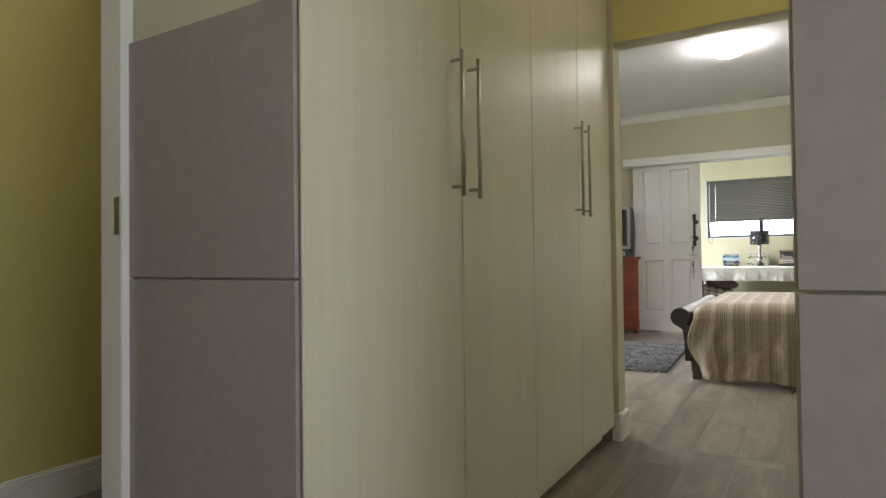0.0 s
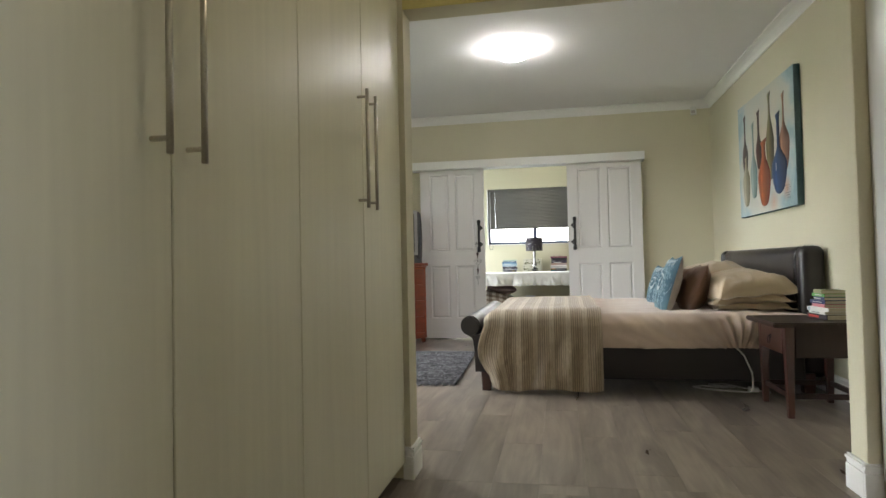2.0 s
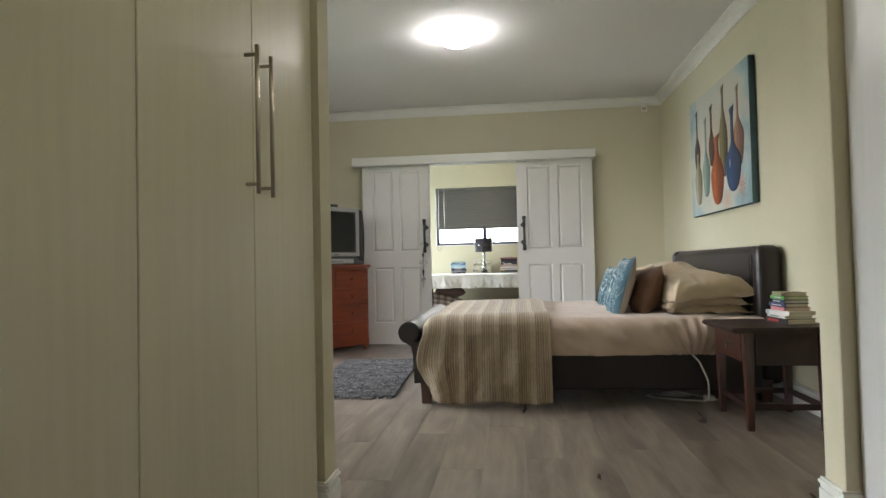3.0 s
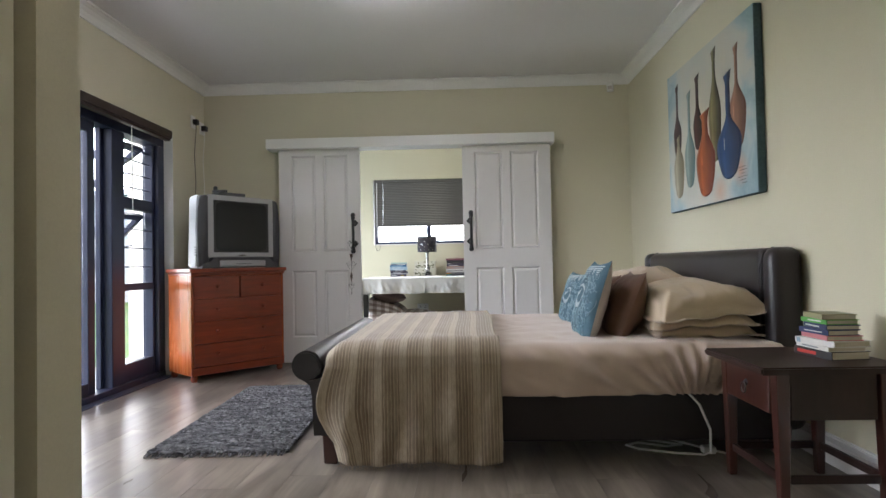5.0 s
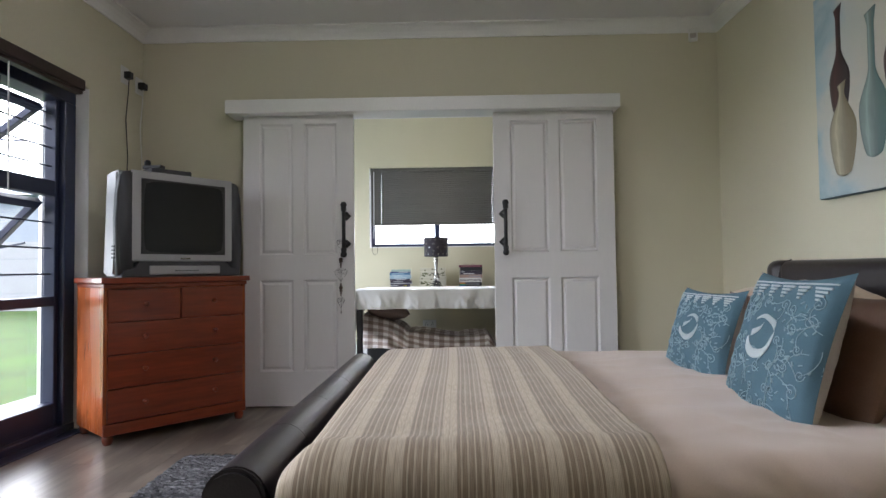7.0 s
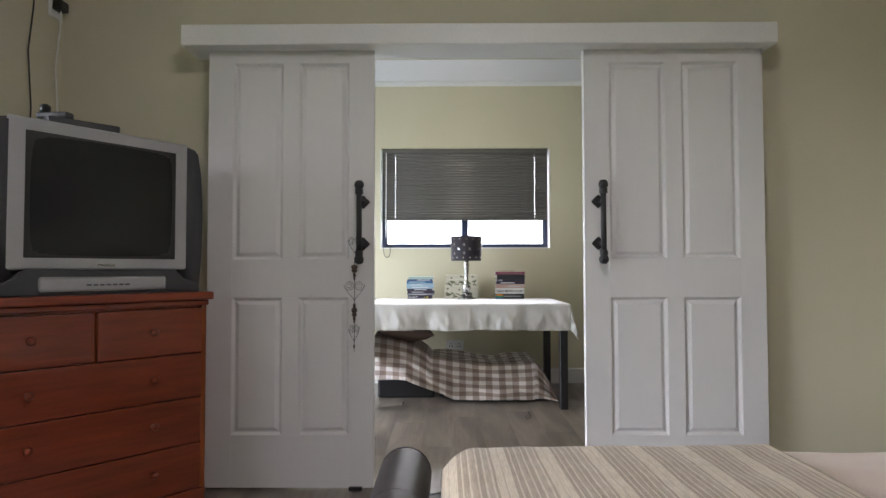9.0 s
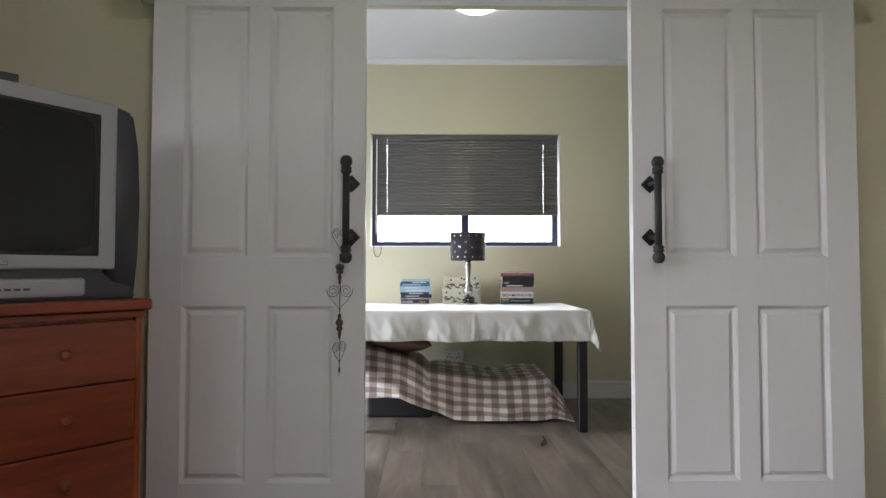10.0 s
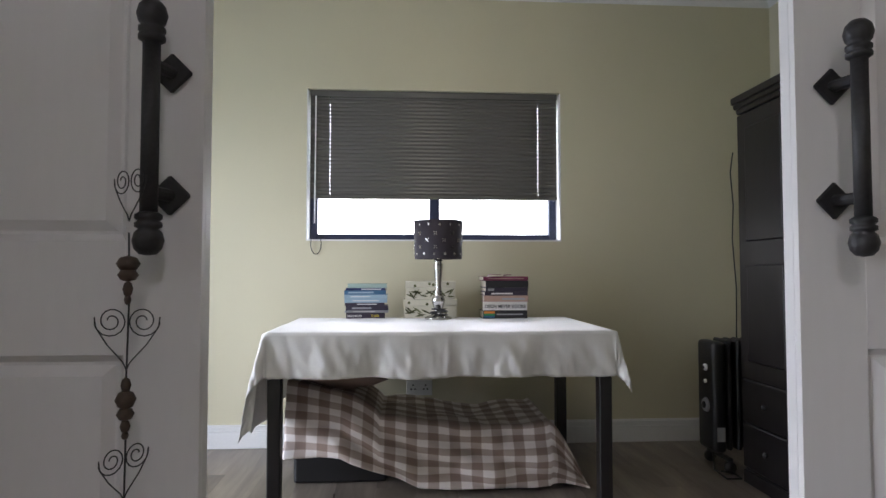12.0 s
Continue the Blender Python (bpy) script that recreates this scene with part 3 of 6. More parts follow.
w2 = part("window", box(0.9, 1.9, -0.03, 0.02, 2.5, 3.5, 0.01), WHITE, h2)
part("pane", box(0.98, 1.37, -0.036, -0.03, 2.58, 3.42), GREYP, w2)
part("pane", box(1.43, 1.82, -0.036, -0.03, 2.58, 3.42), GREYP, w2)
part("roof", box(-0.4, 4.4, -0.5, 6.4, 5.2, 5.35, 0.02), ROOF, h2)
hz = bmesh.new()
arc = [(85 * math.cos(radians(a)), 85 * math.sin(radians(a))) for a in range(50, 221, 10)]
for (xa, ya), (xb, yb) in zip(arc, arc[1:]):
    hz.faces.new([hz.verts.new(p) for p in ((xa, ya, -0.1), (xb, yb, -0.1), (xb, yb, 60), (xa, ya, 60))])
structure("backdrop", hz, HAZE, "bright white hazy sky low over the horizon", "sky")
structure("veranda_post", box(-3.05, -2.83, 7.42, 7.64, -0.12, 3.2, 0.01), RENDERW, "white plastered veranda post beside the door", "post")

# ---- glazed sliding door ----
GX = -2.43
win = thing("window_1", Matrix.Translation((GX, -0.09, 0)), "black aluminium sliding door with an opened top-hung side window", "sliding door", kind="structure")


def bar(name, y0, y1, z0, z1, x0=-0.035, x1=0.035, parent=win, mat=ALU):
    return part(name, box(x0, x1, y0, y1, z0, z1, 0.004), mat, parent)


bar("head_frame", 3.855, 6.858, 1.955, 2.055, -0.07, 0.07)
bar("sill_frame", 3.855, 6.858, 0.002, 0.045, -0.07, 0.075)
bar("jamb_frame", 6.76, 6.858, 0.045, 1.955, -0.07, 0.07)
bar("jamb_frame", 3.855, 3.95, 0.045, 1.955, -0.07, 0.07)
bar("post", 6.10, 6.265, 0.045, 1.955, -0.05, 0.06)
for k, (y0, y1, xo) in enumerate(((4.30, 5.925, 0.02), (3.95, 4.38, -0.03), (5.90, 6.10, -0.03))):
    leaf = part("sliding_leaf", box(xo - 0.02, xo + 0.02, y0, y0 + 0.075, 0.045, 1.955, 0.003), ALU, win)
    part("stile", box(xo - 0.02, xo + 0.02, y1 - (0.082 if k == 0 else 0.03), y1, 0.045, 1.955, 0.003), ALU, leaf)
    part("rail", box(xo - 0.02, xo + 0.02, y0 + 0.075, y1 - 0.08, 0.045, 0.13, 0.003), ALU, leaf) if k < 2 else None
    part("rail", box(xo - 0.02, xo + 0.02, y0 + 0.075, y1 - 0.08, 1.88, 1.955, 0.003), ALU, leaf) if k < 2 else None
    p = part("pane", box(xo - 0.003, xo + 0.003, y0 + 0.07, y1 - 0.03, 0.1, 1.92), GLASS, leaf)
    p.visible_shadow = False
bar("stile", 6.265, 6.29, 0.045, 1.955)
bar("stile", 6.725, 6.76, 0.045, 1.955)
bar("rail", 6.29, 6.725, 0.045, 0.185)
bar("rail", 6.29, 6.725, 0.745, 0.80)
bar("rail", 6.29, 6.725, 1.385, 1.475)
p = part("pane", box(-0.003, 0.003, 6.28, 6.735, 0.17, 0.76), GLASS, win)
p.visible_shadow = False
for z in (0.93, 1.08, 1.23, 1.56, 1.67, 1.78, 1.87):
    bar("burglar_bar", 6.29, 6.725, z - 0.005, z + 0.005, 0.005, 0.015)


def sash(z, h, angle):
    m = Matrix.Translation((-0.04, 6.28, z)) @ Matrix.Rotation(radians(-angle), 4, "Y")
    s = part("top_hung_sash", moved(box(-0.02, 0.02, 0, 0.43, -0.05, 0, 0.003), m), ALU, win)
    for nm, y0, y1, z0, z1 in (("stile", 0, 0.045, -h, -0.05), ("stile", 0.385, 0.43, -h, -0.05), ("rail", 0.045, 0.385, -h, -h + 0.05)):
        part(nm, moved(box(-0.02, 0.02, y0, y1, z0, z1, 0.003), m), ALU, s)
    g = part("pane", moved(box(-0.003, 0.003, 0.04, 0.39, -h + 0.04, -0.04), m), GLASS, s)
    g.visible_shadow = False
    part("stay", moved(tube([(0.03, 0.40, -h * 0.55), (-0.1 + 0.22, 0.41, -h * 0.35)], 0.006), m), ALU, s)


sash(1.92, 0.56, -54)
sash(1.36, 0.66, -45)
part("corner_bolt", lathe([(0, 0.0), (0.014, 0.0), (0.014, 0.006), (0, 0.009)], 12, m=Matrix.Translation((0.06, 6.18, 0.03)) @ Matrix.Rotation(radians(90), 4, "Y")), STEEL, win, "small steel bolt head")
cass = thing("blind_cassette", Matrix.Translation((XW, 0, 0)), "dark brown blind cassette above the glazed door", "blind")
part("case", box(0.002, 0.065, 3.62, 6.63, 2.0, 2.066, 0.006), BROWNBOX, cass)
part("bottom_rail", box(0.008, 0.055, 3.64, 6.62, 1.978, 1.998, 0.004), BROWNBOX, cass)
part("wand", tube([(0.04, 6.05, 1.985), (0.042, 6.055, 1.34)], 0.004), WHITEP, cass, "pale plastic tilt wand")
structure("trim_door_threshold", box(-2.356, XW + 0.012, 3.77, 6.763, -0.04, 0.006, 0.002), ALU, "black aluminium threshold of the glazed door", "threshold")
structure("trim_door_reveal", box(XW - 0.12, XW - 0.001, 6.764, 6.771, 0.0, 2.055), WHITE, "white plastered reveal of the glazed door", "reveal")

# ---- study window and blind ----
w = thing("window_2", Matrix.Translation((-0.26, YB + 0.13, 1.18)), "black aluminium study window with two panes", "window", kind="structure")
for nm, x0, x1, z0, z1 in (("frame_side", -0.748, -0.70, 0.004, 0.886), ("frame_side", 0.70, 0.748, 0.004, 0.886), ("frame_rail", -0.70, 0.70, 0.004, 0.045), ("frame_rail", -0.70, 0.70, 0.845, 0.886), ("mullion", -0.03, 0.03, 0.045, 0.845)):
    part(nm, box(x0, x1, -0.03, 0.03, z0, z1, 0.004), ALU, w)
for x0, x1 in ((-0.70, -0.03), (0.03, 0.70)):
    g = part("pane", box(x0, x1, -0.003, 0.003, 0.045, 0.845), GLASS, w)
    g.visible_shadow = False
b = box(-1.0095, -1.003, YB + 0.001, YB + 0.1, 1.187, 2.066)
box(0.483, 0.4895, YB + 0.001, YB + 0.1, 1.187, 2.066, bm=b)
box(-1.009, 0.489, YB - 0.002, YB + 0.1, 1.178, 1.187, bm=b)
structure("trim_window_reveal", b, WHITE, "white painted window reveal and sill", "reveal")

bl = thing("venetian_blind", Matrix.Translation((-0.26, YB + 0.045, 1.44)), "charcoal venetian blind half lowered with closed slats", "blind")
part("head_rail", box(-0.735, 0.735, -0.022, 0.022, 0.592, 0.629, 0.003), BLINDM, bl)
part("bottom_rail", box(-0.735, 0.735, -0.012, 0.012, -0.012, 0.012, 0.004), BLINDM, bl)
hole = (-0.62, 0.62)
sb = bmesh.new()
xs = [-0.735, hole[0] - 0.0014, hole[0] + 0.0014, 0, hole[1] - 0.0014, hole[1] + 0.0014, 0.735]
# a crowned section, its middle bowed into the room
rowsz = [(0.0062 - 0.0092 * (1 - (k / 4) ** 2), 0.0036 * k) for k in range(-4, 5)]
gr = [[sb.verts.new((x, y, z)) for y, z in rowsz] for x in xs]
for i in range(len(xs) - 1):
    for j in range(len(rowsz) - 1):
        if i in (1, 4) and j in (2, 3):
            continue
        sb.faces.new((gr[i][j], gr[i + 1][j], gr[i + 1][j + 1], gr[i][j + 1]))
for fc in sb.faces:
    fc.smooth = True
bmesh.ops.recalc_face_normals(sb, faces=sb.faces[:])
sme = bpy.data.meshes.new("slat")
sb.to_mesh(sme)
sb.free()
sme.materials.append(BLINDM)
for k in range(26):
    s = new("slat", sme)
    s.parent = bl
    s.location = (0, 0, 0.024 + k * 0.0228)
    s.rotation_euler = (radians(RND.uniform(-0.8, 0.8)), 0, 0)
part("wand", tube([(-0.70, -0.03, 0.59), (-0.702, -0.035, 0.0), (-0.703, -0.033, -0.16)], 0.004), WHITEP, bl, "clear plastic tilt wand")
part("cord", tube([(-0.69 + 0.03 * math.sin(a), -0.06, -0.28 - 0.06 * math.cos(a)) for a in [i * math.pi / 8 for i in range(-6, 7)]], 0.0025), BLACKP, bl)

# ---- sliding room doors, pelmet, handles ----


def panel_door(name, x0, x1, label):
    d = thing(name, Matrix.Translation(((x0 + x1) / 2, 7.30, 0.012)), label, "sliding door", kind="structure")
    w = (x1 - x0) / 2
    part("body", box(-w, w, -0.006, 0.02, 0, 2.05, 0.001), DOORP, d)
    st, mid = 0.115, 0.075
    zs = (0.235, 0.855, 1.03, 1.935)
    for nm, a, c, z0, z1 in (("stile", -w, -w + st, 0, 2.05), ("stile", w - st, w, 0, 2.05), ("rail", -w + st, w - st, 0, zs[0]), ("rail", -w + st, w - st, zs[1], zs[2]), ("rail", -w + st, w - st, zs[3], 2.05),
                             ("muntin", -mid / 2, mid / 2, zs[0], zs[1]), ("muntin", -mid / 2, mid / 2, zs[2], zs[3])):
        part(nm, box(a, c, -0.020, -0.0061, z0, z1, 0.0006), DOORP, d)
    for z0, z1 in ((zs[0], zs[1]), (zs[2], zs[3])):
        for a, c in ((-w + st, -mid / 2), (mid / 2, w - st)):
            pb = box(a + 0.016, c - 0.016, -0.0165, -0.0061, z0 + 0.016, z1 - 0.016)
            for v in pb.verts:
                if v.co.y < -0.01:
                    v.co.x += 0.016 * (1 if v.co.x < (a + c) / 2 else -1)
                    v.co.z += 0.016 * (1 if v.co.z < (z0 + z1) / 2 else -1)
            part("panel", pb, DOORP, d)
            # sloped moulding round the panel's recess
            mo = bmesh.new()
            outer = [mo.verts.new((x, -0.0199, z)) for x, z in ((a, z0), (c, z0), (c, z1), (a, z1))]
            inner = [mo.verts.new((x, -0.0063, z)) for x, z in ((a + 0.011, z0 + 0.011), (c - 0.011, z0 + 0.011), (c - 0.011, z1 - 0.011), (a + 0.011, z1 - 0.011))]
            for i in range(4):
                mo.faces.new((outer[i], outer[(i + 1) % 4], inner[(i + 1) % 4], inner[i]))
            bmesh.ops.recalc_face_normals(mo, faces=mo.faces[:])
            part("moulding", mo, DOORP, d)
    return d, w


def handle(d, x, side):
    z0 = 1.008
    m = Matrix.Translation((x, -0.072, z0))
    h = part("handle", lathe([(0, 0.03), (0.0125, 0.03), (0.0125, 0.345), (0, 0.345)], 16, m=m), BLACKMETAL, d, "black wrought iron pull handle", True)
    ball = [(0.0, -0.002), (0.012, 0.0), (0.019, 0.008), (0.022, 0.02), (0.019, 0.032), (0.014, 0.037), (0.019, 0.040), (0.019, 0.046), (0.015, 0.049), (0.019, 0.052), (0.019, 0.058), (0.013, 0.062), (0.0, 0.063)]
    part("ball_end", lathe(ball, 18, m=m), BLACKMETAL, h, "", True)
    part("ball_end", lathe([(r, 0.375 - z) for r, z in ball], 18, m=m), BLACKMETAL, h, "", True)
    for z in (0.092, 0.283):
        c = Matrix.Translation((x + 0.012 * side, -0.0205, z0 + z)) @ Matrix.Rotation(radians(45), 4, "Y")
        bb = box(-0.023, 0.023, -0.008, 0, -0.023, 0.023, 0.003)
        part("rosette", moved(bb, c), BLACKMETAL, h)
        part("arm", tube([(x + 0.012 * side, -0.026, z0 + z), (x, -0.068, z0 + z)], 0.010, 10), BLACKMETAL, h)
    return h


dl, wl = panel_door("door_1", -1.515, -0.752, "white painted panel sliding door, partly open")
handle(dl, -0.812 + (1.515 + 0.752) / 2, 1)
dr, wr = panel_door("door_2", 0.211, 1.03, "white painted panel sliding door, slid aside")
handle(dr, 0.283 - (1.03 + 0.211) / 2, -1)
part("floor_guide", box(wl - 0.11, wl - 0.05, -0.035, 0.0, -0.010, 0.006, 0.002), BLACKP, dl, "black floor guide")
structure("trim_pelmet", box(-1.615, 1.062, 7.20, 7.398, 2.006, 2.10, 0.004), WHITE, "white painted boxed pelmet above the sliding doors", "pelmet")

# ---- passage cupboards ----


def cupboard(name, y0, y1, seams, side, xf, label, handles=True, mat=CUP):
    """A run of tall fitted cupboards; side: +1 faces +x, -1 faces -x."""
    c = thing(name, Matrix.Translation((xf, y0, 0)), label, "cupboard", kind="structure")
    s = side
    L = y1 - y0

    def bx(a, d, *rest):
        return box(min(-s * a, -s * d), max(-s * a, -s * d), *rest)

    part("carcass", bx(0.022, 0.56, 0, L, 0.07, ZC - 0.002), mat, c)
    part("plinth", bx(0.06, 0.55, 0, L, 0.0, 0.07), mat, c)
    for a, d in zip(seams, seams[1:]):
        dd = part("cupboard_door", bx(0.0, 0.020, a - y0 + 0.002, d - y0 - 0.002, 0.075, ZC - 0.05, 0.002), mat, c)
    if handles:
        for a, off, dz in ((seams[1], -0.053, -0.010), (seams[1], 0.043, -0.010), (seams[3], -0.047, -0.004), (seams[3], 0.047, -0.004)):
            y = a - y0 + off
            h = part("handle", tube([(s * 0.034, y, 1.075 + dz), (s * 0.034, y, 1.465 + dz)], 0.006, 12), STEEL, c, "slim brushed steel bar handle", True)
            for z in (1.10, 1.44):
                part("pillar", tube([(0, y, z + dz), (s * 0.034, y, z + dz)], 0.005, 10), STEEL, h)
    return c


cupboard("cupboards_west", 0.565, 2.655, (0.652, 1.148, 1.66, 2.168, 2.655), 1, -0.548, "whitewashed wood-grain fitted cupboards with tall steel handles")
cupboard("cupboards_east", 0.565, 2.675, (0.60, 1.12, 1.64, 2.16, 2.67), -1, 1.21, "white wood-grain fitted cupboards across the passage", False, CUPW)


# ---- ceiling lights ----
def ceiling_light(x, y, r, label, lit=LIT):
    t = thing("ceiling_light", Matrix.Translation((x, y, ZC)), label, "ceiling light")
    part("base", lathe([(0, -0.001), (r * 0.92, -0.001), (r * 0.92, -0.03), (0, -0.03)], 32), WHITEP, t)
    part("diffuser", lathe([(r, -0.028), (r * 0.99, -0.036), (r * 0.86, -0.062), (r * 0.62, -0.086), (r * 0.32, -0.100), (0, -0.104)], 32), lit, t, "frosted glass dome, lit", True)
    for a in (0.3, 2.4, 4.5):
        part("clip", lathe([(0, -0.006), (0.008, -0.006), (0.008, 0.006), (0, 0.006)], 10, m=Matrix.Translation((r * math.cos(a), r * math.sin(a), -0.036))), STEEL, t, "small steel clip")


ceiling_light(-0.235, 5.2, 0.158, "frosted glass dome ceiling light, switched on")
ceiling_light(-0.25, 8.70, 0.165, "frosted glass dome ceiling light in the study, switched on", LITSTUDY)
ceiling_light(-1.6, 0.2, 0.185, "frosted glass dome ceiling light in the corridor, switched on", LITHALL)
# added out of view as fill light for the passage cupboards
ceiling_light(0.35, 1.7, 0.185, "unseen dome ceiling light added to brighten the passage", LITDIM)

# ---- bed ----
bed = thing("bed", Matrix.Translation((0.6, 5.35, 0)), "king-size sleigh bed upholstered in dark brown leather", "bed")
# footboard: roll with sewn seams, leaning panel, posts
fb = [(-0.405, 0.13), (-0.498, 0.13), (-0.504, 0.30), (-0.514, 0.360)]
for k in range(20):
    a = radians(255 - k * (345 / 19))
    fb.append((-0.528 + 0.069 * math.cos(a), 0.450 + 0.069 * math.sin(a)))
fb += [(-0.425, 0.40), (-0.412, 0.34)]
rot = Matrix(((1, 0, 0, -0.6), (0, 0, 1, -5.35), (0, 1, 0, 0), (0, 0, 0, 1)))


def round_off(ob):
    """Smooth shading on the rolled faces only, so that the flat ends stay flat."""
    for p in ob.data.polygons:
        p.use_smooth = abs(p.normal.y) < 0.5
    vs_ = ob.data.vertices
    for e in ob.data.edges:
        e.use_edge_sharp = abs(vs_[e.vertices[0]].co.y - vs_[e.vertices[1]].co.y) < 1e-4
    return ob


ys = [4.445, 4.80, 5.16, 5.52, 5.86, 6.16]
for a, c in zip(ys, ys[1:]):
    pb = poly_prism(fb, a + 0.001, c - 0.001, m=rot)
    round_off(part("footboard_section", pb, LEATHER, bed))
for yy in (4.425, 6.16):
    pb = poly_prism([(x, z) for x, z in fb], yy, yy + 0.019, m=rot)
    bmesh.ops.bevel(pb, geom=[e for e in pb.edges if abs(e.verts[0].co.y - e.verts[1].co.y) < 1e-4], offset=0.008, segments=4, affect="EDGES")
    round_off(part("footboard_end", pb, LEATHER, bed))
for x, y in ((-0.46, 4.435), (-0.46, 6.08), (1.62, 4.50), (1.62, 6.40)):
    lb = box(x - 0.6, x + 0.075 - 0.6, y - 5.35, y + 0.075 - 5.35, 0, 0.131, 0.004)
    for v in lb.verts:
        if v.co.z < 0.05:
            v.co.x += 0.006 * (1 if v.co.x < x - 0.6 + 0.037 else -1)
    part("leg", lb, REDWOOD, bed, "red-brown wooden foot")
part("side_rail", box(-0.405 - 0.6, 1.62 - 0.6, 4.455 - 5.35, 4.51 - 5.35, 0.085, 0.33, 0.012, 2), LEATHER, bed)
part("side_rail", box(-0.405 - 0.6, 1.62 - 0.6, 6.07 - 5.35, 6.125 - 5.35, 0.085, 0.33, 0.012, 2), LEATHER, bed)
part("base", box(-0.40 - 0.6, 1.60 - 0.6, 4.52 - 5.35, 6.06 - 5.35, 0.14, 0.30), BLACKP, bed)
hb = box(1.64 - 0.6, 1.785 - 0.6, 4.62 - 5.35, 6.40 - 5.35, 0.10, 0.955, 0.055, 5)
part("headboard", hb, LEATHER, bed, "", True)
for y0, y1 in ((4.515, 4.640), (6.385, 6.525)):
    wb = box(1.634 - 0.6, 1.79 - 0.6, y0 - 5.35, y1 - 5.35, 0.10, 0.957, 0.055, 6)
    part("headboard_wing", wb, LEATHER, bed, "", True)
for a in (4.645, 6.38):
    part("piping", tube([(1.637 - 0.6, a - 5.35, 0.14), (1.637 - 0.6, a - 5.35, 0.86), (1.66 - 0.6, a - 5.35, 0.93), (1.71 - 0.6, a - 5.35, 0.958)], 0.005), LEATHER, bed)


# mattress in its fitted sheet
def mattress(u, v):
    """u along the bed, v from under the far side over the top and down the near side."""
    X0, X1, Y0, Y1, Z0, Z1, r = -0.40, 1.64, 4.405, 6.15, 0.303, 0.518, 0.085
    x = X0 + u * (X1 - X0)
    seg_ = (Z1 - r - Z0, r * math.pi / 2, Y1 - Y0 - 2 * r, r * math.pi / 2, Z1 - r - Z0)
    s = v * sum(seg_)
    k = 0
    while k < 4 and s > seg_[k]:
        s -= seg_[k]
        k += 1
    if k == 0:
        y, z = Y1, Z0 + s
    elif k == 1:
        y, z = Y1 - r + r * math.cos(s / r), Z1 - r + r * math.sin(s / r)
    elif k == 2:
        y, z = Y1 - r - s, Z1
    elif k == 3:
        y, z = Y0 + r - r * math.sin(s / r), Z1 - r + r * math.cos(s / r)
    else:
        y, z = Y0, Z1 - r - s
    puff = 0.012 * fold(x, y, z, 2.2) + 0.007 * fold(x + 5, y, z, 6.0)
    ridge = min(1.0, s * 7, (seg_[2] - s) * 7) * 0.006 * (1 - abs(fold(x * 1.0 + 3, y * 0.8, z, 3.5)) * 4) if k == 2 else 0.0
    if k >= 1:
        z += (puff + max(0.0, ridge)) * (1.0 if k == 2 else 0.5) + (0.014 * math.sin(math.pi * u) if 1 <= k <= 3 else 0.0)
    if k == 2:
        z += min(1.0, s * 7, (seg_[2] - s) * 7) * 0.004 * max(0.0, 1 - 6 * abs(fold(x * 0.9 + 0.5 * y, y * 1.2 - 0.4 * x, 2.0, 2.6))) + min(1.0, s * 7, (seg_[2] - s) * 7) * 0.004 * max(0.0, 1 - 5 * abs(fold(x - 0.7 * y, y, 8.0, 4.5)))
    if k >= 3:
        d = max(0.0, 1 - abs(x - 1.28) / 0.40)
        fan = math.atan2(z - 0.22, (x - 1.22) if abs(x - 1.22) > 1e-4 else 1e-4)
        y += 0.026 * d * math.sin(fan * 23) * min(1.0, (0.56 - z) * 9) + 0.016 * fold(x + z * 0.7, z * 0.6, 4.0, 4.5) + 0.010 * fold(x + z, z, 9.0, 11.0)
        soft_in = min(1.0, s * 12) if k == 3 else 1.0
        y += 0.017 * soft_in * max(0.0, 1 - 5 * abs(fold(x * 1.1 + 0.8 * z, z * 0.9 - 0.5 * x, 6.0, 3.2))) - 0.012 * soft_in * max(0.0, 1 - 6 * abs(fold(x + 1.6 * z, z * 0.5, 12.0, 5.5)))
        y -= 0.012 * math.sin((Z1 - z) / (Z1 - Z0) * math.pi)
    return (x, y, z)


mtr = thing("mattress", Matrix(), "thick mattress in a rumpled beige sateen sheet", "mattress")
part("fitted_sheet", sheet(mattress, 200, 130, uv=(2.0, 2.3)), SHEETM, mtr, "", True)
part("mattress_edge", box(-0.385, 1.62, 4.43, 6.12, 0.302, 0.33, 0.01), BACKC, mtr)


